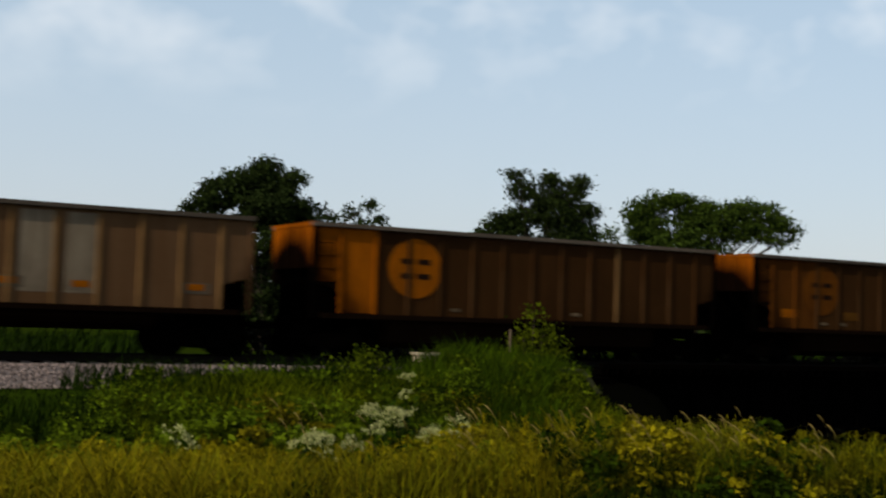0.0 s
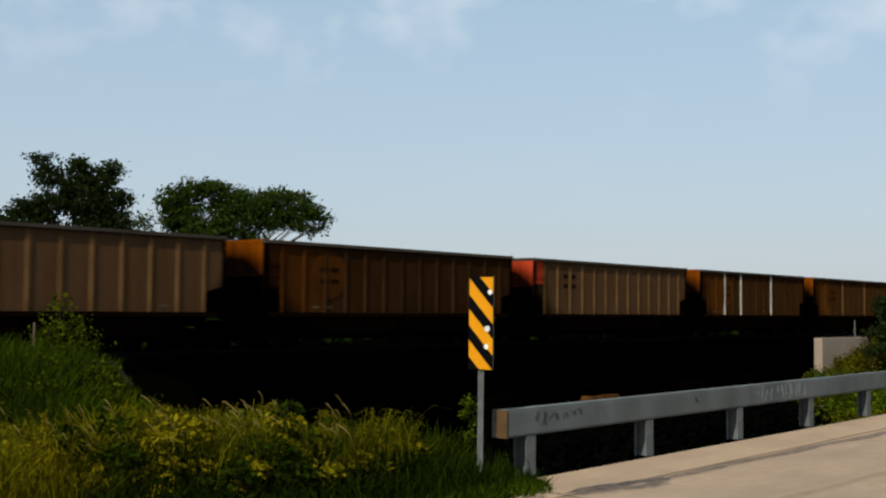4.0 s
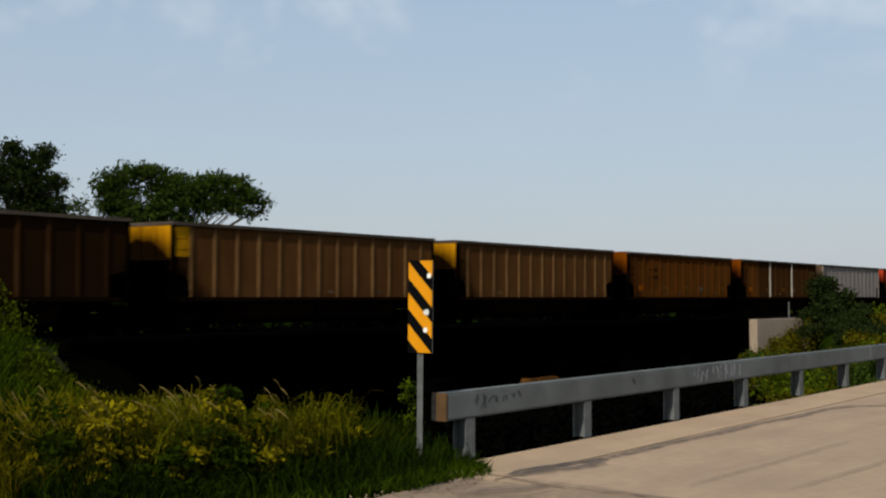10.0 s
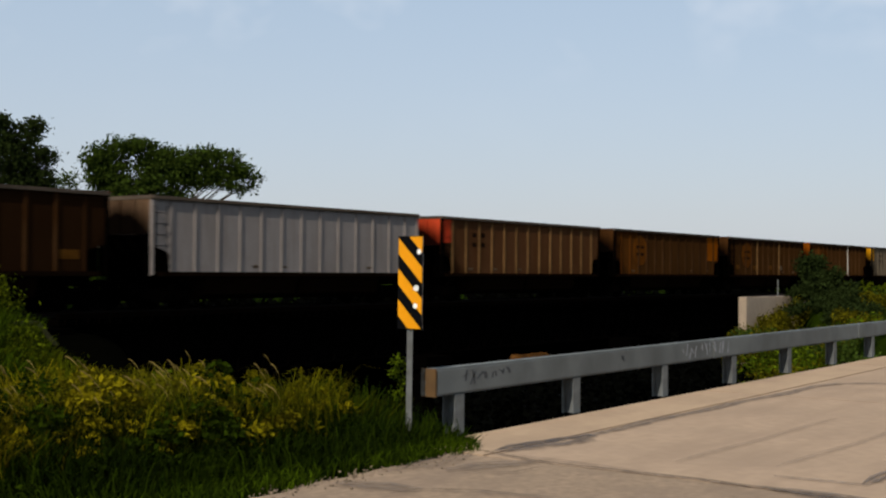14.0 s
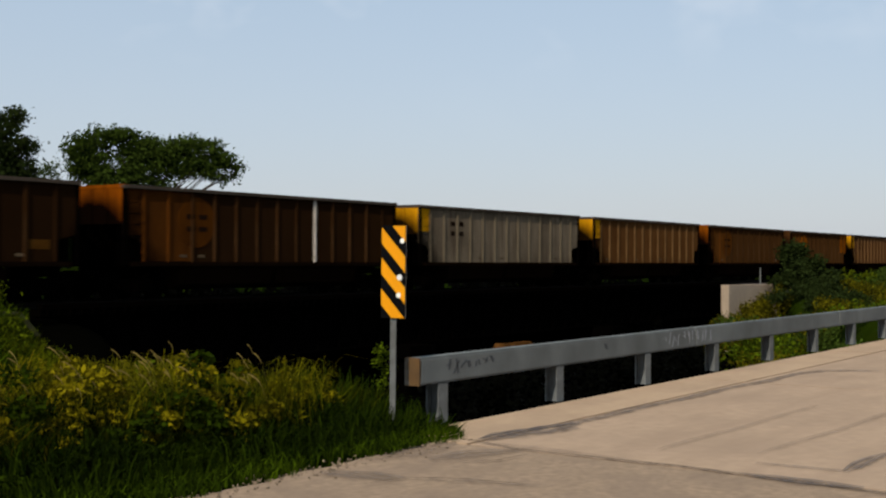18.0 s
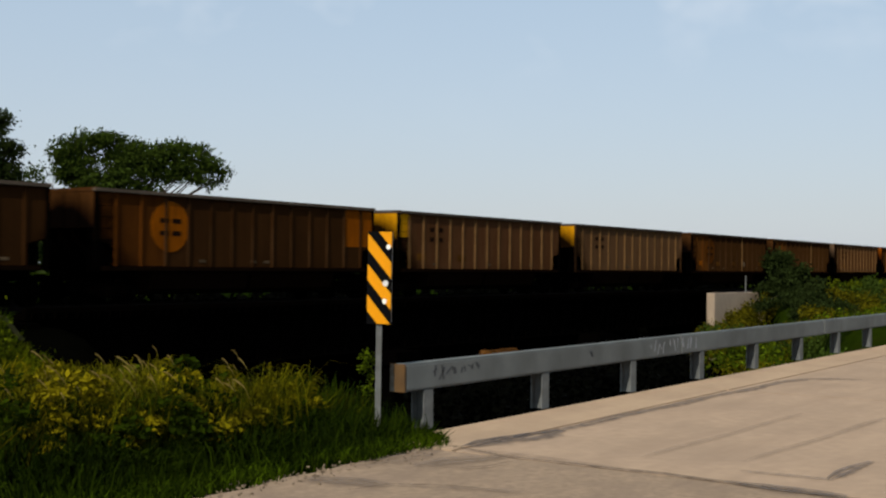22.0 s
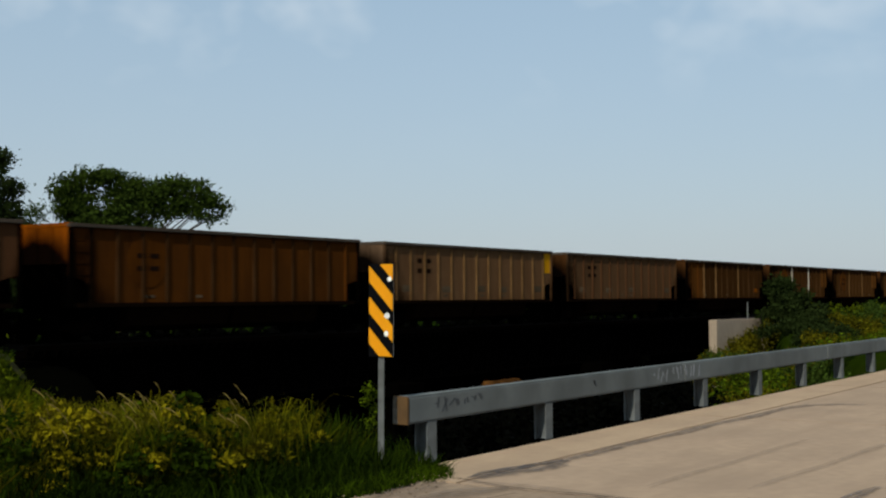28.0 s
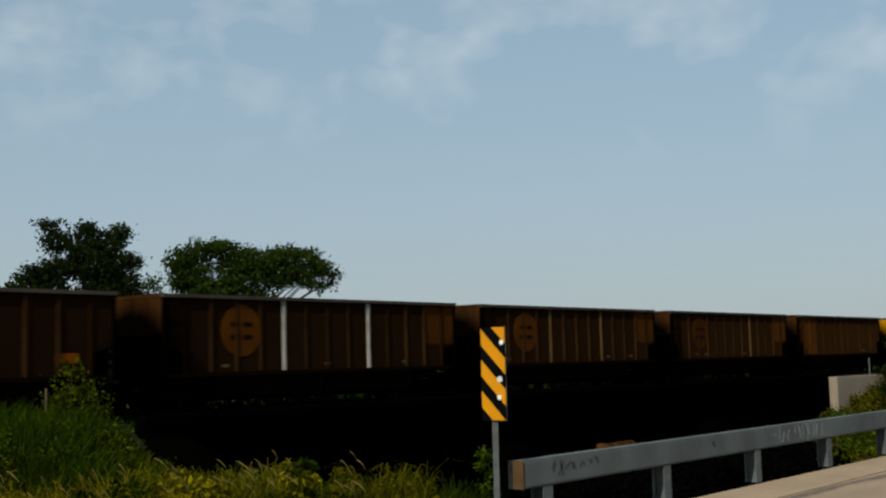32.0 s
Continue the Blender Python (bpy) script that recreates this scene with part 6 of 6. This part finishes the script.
    # white-flowering weeds, a few plants
    for n, (a, d, hh) in enumerate(((56.75, 11.4, .80), (57.4, 11.1, .76), (55.1, 11.2, .76), (54.4, 11.5, .74), (56.6, 11.9, 1.05), (58.6, 10.6, .62), (61.3, 11.5, .56), (60.0, 11.3, .58), (59.6, 11.0, .62), (60.6, 10.7, .55), (65.4, 11.2, .6), (57.9, 11.9, .82))):
        x, y = d * math.cos(radians(a)), d * math.sin(radians(a))
        hh += .14
        fl = thing("flowering_weed", planted(x, y), "green weed with greenish-white flower heads", "weed", "white flowering weeds")
        heads = []
        for s in range((3, 1, 2, 2, 3, 2, 1)[n % 7]):
            wide = .17 if n != 4 else .05
            tip = Vector((r.uniform(-wide, wide), r.uniform(-wide, wide), hh * (r.uniform(.84, 1.0) if n != 4 else .74 + .13 * s)))
            part("stem", tube(bmesh.new(), (0, 0, -.05), tip, .012, .006, 5), M["grass_green"], fl)
            heads.append(tip)
        q = np.random.RandomState(300 + n)
        lv = np.concatenate([np.array(t) * q.uniform(.3, .85, (30, 1)) + q.normal(size=(30, 3)) * .08 for t in heads])
        v, f = leaf_cloud(lv, .045, 300 + n)
        part("foliage", sheet("foliage", v, f, M["weed_green"]), None, fl)
        for m, t in enumerate(heads):
            part("flower_head", sheet("flower_head", *umbel(r.uniform(.075, .12) if n != 4 else .085, 10 * n + m), M["floret"]), None, fl, at=pose(*t, r.uniform(-25, 25), r.uniform(-25, 25), 0))
    bush("weed", 12.35, 8.22, [(0, 0, .42, .07), (.05, 0, .55, .06), (-.04, 0, .66, .07), (.06, .02, .74, .06), (-.05, 0, .80, .05)], .022, M["leaf_bush"], "slim leafy green weed behind the hazard marker", 90, per=2600, cluster=10, spread=.025, cat="weed", z=-.12)
    for n in range(9):
        x, y = r.uniform(9.5, 15.5), r.uniform(20.8, 23.0)
        random_bush("weed", x, y, r.uniform(1.0, 1.8), r.uniform(.7, 1.05), M["leaf_bush"] if n % 4 else M["bank_weed"], "leafy green weed on the railway bank", 260 + n, leaf=r.uniform(.04, .06), per=60, cluster=18, spread=.11, cat="weed")
    for n in range(4):
        x, y = 10.4 + 1.5 * n, r.uniform(23.8, 24.5)
        random_bush("weed", x, y, r.uniform(.9, 1.3), r.uniform(.62, .85), M["leaf_bush"] if n % 3 else M["bank_weed"], "leafy green weed beside the ballast", 225 + n, leaf=r.uniform(.04, .055), per=60, cluster=18, spread=.1, cat="weed")
    for n in range(6):
        x, y = r.uniform(15.2, 20.4), r.uniform(22.4, 25.0)
        random_bush("weed", x, y, r.uniform(1.0, 1.7), r.uniform(.8, 1.2) * (.75 + .25 * float(smooth(15.5, 18, x))), M["bank_weed"], "bushy yellow-green weed on the railway bank", 240 + n, leaf=r.uniform(.04, .06), per=70, cluster=18, spread=.11, cat="weed")
    for n in range(7):
        x, y = 20.2 + .33 * n, 23.8 + .04 * n
        random_bush("weed", x, y, .8, (1.1, 1.15, 1.1, 1.0, .9, .75, .6)[n], M["weed_green"], "dark green weed before the wing wall", 290 + n, leaf=.045, per=70, cluster=16, spread=.09, cat="weed", z=-.72 - .1 * n)
    # bushes: by the track, past the creek, and near-black fillers behind the bridge
    bush("bush", 21.3, 26.2, [(0, 0, .9, .5), (.4, 0, 1.3, .35), (.1, 0, 1.7, .25), (.9, .1, .8, .4), (-.5, 0, .6, .4), (.2, 0, .5, .5), (.6, .1, 1.1, .4), (-.2, 0, 1.2, .35)], .055, M["leaf_sapling"], "small green sapling beside the track", 31, per=110, stems=True)
    random_bush("bush", 85.6, 24.4, 3.4, 2.0, M["leaf_dark"], "dark green bush beside the abutment", 32, leaf=.12, per=110, spread=.2)
    random_bush("bush", 84.6, 24.7, 1.5, 3.0, M["leaf_dark"], "tall dark green bush beside the abutment", 33, leaf=.12, per=110, spread=.18)
    random_bush("bush", 86.6, 23.0, 3.6, 2.3, M["leaf_dark"], "dark green bush below the abutment", 43, leaf=.11, per=100, spread=.18, z=-2.3)
    random_bush("bush", 90.5, 22.8, 4.2, 2.3, M["leaf_dark"], "dark green bush below the abutment", 44, leaf=.11, per=100, spread=.18, z=-2.2)
    random_bush("bush", 93.0, 23.8, 5.0, 1.5, M["leaf_sapling"], "green bush past the creek", 34, leaf=.12, per=90, spread=.2)
    random_bush("bush", 100, 22.8, 6.0, 1.6, M["leaf_mid"], "light green bush past the creek", 35, leaf=.10, per=90, spread=.2)
    random_bush("bush", 109, 22.5, 7.0, 1.8, M["leaf_sapling"], "green bush past the creek", 38, leaf=.12, per=80, spread=.2)
    for n, (x, y) in enumerate(((79.0, 23.2), (82.0, 23.0), (80.0, 21.4), (77.0, 20.4), (83.5, 21.6), (74.0, 19.0), (79.0, 19.6))):
        random_bush("bush", x, y, r.uniform(2.4, 3.2), r.uniform(1.1, 1.5), M["leaf_dark"], "dark green bush on the slope below the abutment", 580 + n, leaf=.09, per=100, spread=.17)
    for n, (x, y) in enumerate(((87.5, 22.3), (91.0, 22.5), (85.5, 20.2), (89.0, 20.3), (82.0, 18.2), (86.0, 18.0), (94.0, 21.0), (78.0, 17.0), (60.0, 15.6), (64.0, 16.6), (58.0, 14.2), (67.5, 17.4), (71.0, 18.2), (72.0, 16.0), (66.0, 14.8), (75.5, 17.2), (62.0, 13.2))):
        random_bush("bush", x, y, r.uniform(2.6, 3.6), r.uniform(1.0, 1.5), M["leaf_bush"] if n % 3 else M["leaf_bank"], "leafy green bush on the slope past the creek", 590 + n, leaf=.09, per=90, spread=.18)
    for n in range(9):
        random_bush("bush", 91.5 + 3.1 * n + r.uniform(-.8, .8), 21.4 - .9 * (n % 3) + r.uniform(-.5, .5), r.uniform(3.0, 4.4), r.uniform(1.2, 1.9), M["leaf_bank"] if n % 3 == 1 else M["leaf_bush"] if n % 3 else M["leaf_mid"], "mottled green bush on the slope past the creek", 560 + n, leaf=.10, per=80, spread=.19)
    for n, (x, y, w, top) in enumerate(((70, 23.6, 4.5, -1.75), (74.5, 24.3, 4.5, -1.2), (78.8, 24.7, 3.4, -.62), (81.6, 24.8, 3.2, -.02), (70, 21.5, 4.0, -2.3))):
        random_bush("bush", x, y, w, 1.9, M["leaf_bank"], "yellow-green bush on the creek bank", 36 + n, leaf=.085, per=110, spread=.17, z=top - 1.9)
    for n in range(13):
        a, d = radians(r.uniform(12.5, 18.3)), r.uniform(34, 46)
        random_bush("bush", d * math.cos(a), d * math.sin(a), r.uniform(1.8, 3.0), r.uniform(1.0, 1.5), M["leaf_mid"] if a < radians(15.4) else M["leaf_bank"] if n % 3 else M["leaf_bush"], "mottled green bush on the creek bank" if a < radians(15.4) else "yellow-green bush on the creek bank", 500 + n, leaf=.055, per=90, spread=.14, z=-1.9 + r.uniform(-.2, .3))
    for n in range(9):
        a, d = radians(12.5 + n * .75), r.uniform(52, 72)
        random_bush("bush", d * math.cos(a), d * math.sin(a), r.uniform(2.5, 4.0), r.uniform(1.3, 1.8), M["leaf_bank"] if n % 2 else M["leaf_mid"], "mottled green bush on the creek bank", 540 + n, leaf=.08, per=80, spread=.18, z=-2.6 + .09 * (9 - n))
    # thickets added to supply the darkness around the bridge
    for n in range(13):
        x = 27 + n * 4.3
        random_bush("filler_bush", x, 34.0 + r.uniform(-.6, 1.5), 5.5, 4.0, M["leaf_shade"], "near-black thicket added to darken the space behind the bridge", 600 + n, leaf=.22, per=40, spread=.35, cat="bush")
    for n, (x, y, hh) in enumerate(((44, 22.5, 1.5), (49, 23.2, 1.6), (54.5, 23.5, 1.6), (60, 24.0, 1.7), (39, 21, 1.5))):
        random_bush("filler_bush", x, y, 5.0, hh, M["leaf_shade"], "near-black thicket added to darken the creek bed", 700 + n, leaf=.14, per=60, spread=.3, cat="bush", z=-3.8)
    # a low near-black thicket added behind the track, open by camera bearing
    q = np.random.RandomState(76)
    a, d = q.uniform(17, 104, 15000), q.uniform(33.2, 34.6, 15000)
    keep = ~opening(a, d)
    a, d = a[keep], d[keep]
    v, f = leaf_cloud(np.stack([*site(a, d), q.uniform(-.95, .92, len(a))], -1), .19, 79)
    tagged(new("low_thicket", sheet("low_thicket", v, f, M["leaf_shade"])), "low near-black thicket added to darken the gaps under the train", "thicket", kind="stuff")
    # added hedgerow beyond the field, hides sky between cars; one sheet of foliage
    q = np.random.RandomState(77)
    a = np.radians(q.uniform(20, 78, 16000))
    d = q.uniform(240, 262, 16000)
    hz = 8.0 * q.uniform(0, 1, 16000) ** .8 * (.8 + .2 * np.sin(a * 60) * np.sin(a * 23))
    v, f = leaf_cloud(np.stack([*site(d * np.cos(a), d * np.sin(a)), hz - .2], -1), .9, 78)
    tagged(new("far_hedgerow", sheet("far_hedgerow", v, f, M["leaf_dark"])), "dark hedgerow added far beyond the field to hide sky between cars", "hedgerow", kind="stuff")


build_plants()


# ---- small things ----
def build_small():
    wp = thing("white_post", pose(17.82, 28.55, -0.1), "short white marker post beside the track", "post")
    bm = bmesh.new()
    tube(bm, (0, 0, 0), (0, 0, 1.42), .035)
    part("pole", bm, M["tag_white"], wp)
    wb = thing("signal_box", pose(15.45, 28.75, 0.0), "low white concrete box beside the track", "box")
    part("case", bm_box(-.5, .5, -.25, .25, 0, .55, bevel=.03), M["concrete_abut"], wb)
    part("lid", bm_box(-.54, .54, -.29, .29, .553, .62, bevel=.015), M["concrete_abut"], wb)
    # a rock shelf below the bridge
    for x, y, s in ((46.6, 28.5, .62), (57.3, 28.6, .20)):
        bm = bmesh.new()
        bmesh.ops.create_icosphere(bm, subdivisions=3, radius=1.0)
        for v in bm.verts:
            n = noise.noise(v.co * 1.6 + Vector((x, y, 0)))
            v.co *= 1 + .6 * n + .3 * noise.noise(v.co * 4)
            v.co.x *= s * 2.1
            v.co.y *= s
            v.co.z = max(-.9, min(v.co.z, .72 + .1 * n)) * 1.15
        ob = part("bank_rock", bm, M["rock"])
        ob.location = (x, y, -2.95 if s > .5 else -3.1)
        tagged(ob, "brown rock on the creek bank under the bridge", "rock")
    # near-black mounds added before the rocks, hiding their lit lower part
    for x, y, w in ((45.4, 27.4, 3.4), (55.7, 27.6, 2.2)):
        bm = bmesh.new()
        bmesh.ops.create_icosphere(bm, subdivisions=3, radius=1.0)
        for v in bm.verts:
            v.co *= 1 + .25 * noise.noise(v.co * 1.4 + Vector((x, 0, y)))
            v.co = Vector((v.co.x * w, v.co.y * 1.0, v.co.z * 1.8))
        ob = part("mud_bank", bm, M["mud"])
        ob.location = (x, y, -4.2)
        tagged(ob, "near-black mound added before the rocks under the bridge", "bank")
    # farm house far beyond the track
    hx, hy = 170 * math.cos(radians(43.55)), 170 * math.sin(radians(43.55))
    h = thing("farm_shed", pose(hx, hy, float(ground_z(hx, hy)), 0, 0, 30), "small white farm shed far beyond the track", "shed")
    part("wall", bm_box(-3, 3, -2, 2, 0, 4.2), M["house_white"], h)
    bm = bmesh.new()
    prism(bm, [(-2.3, 4.203), (2.3, 4.203), (0, 5.6)], "x", -3.2, 3.2)
    part("roof", bm, M["shingle"], h)


build_small()


# ---- what moves ----
def motions():
    times = TRAIN_T
    for k, car in TRAIN:
        walk(car, [(t, pose(train_x(k, t), TRACK_Y, RAIL_Z)) for t in times])
    # the wheels roll; all wheels of a kind share one set of keys
    for a in (-1, 1):
        first = WHEELS[a][0]
        rows = []
        for n in range(32 * FPS + 1):
            t = n / FPS
            roll = math.degrees((train_x(0, t) - train_x(0, 0)) / 0.457)
            rows.append((t, pose(a * .89, 0, .457, 0, roll % 360.0, 0)))
        walk(first, rows)
        keys = first.animation_data
        for w in WHEELS[a][1:]:
            w.rotation_mode = "QUATERNION"
            own = w.animation_data_create()
            own.action = keys.action
            own.action_slot = keys.action_slot


motions()
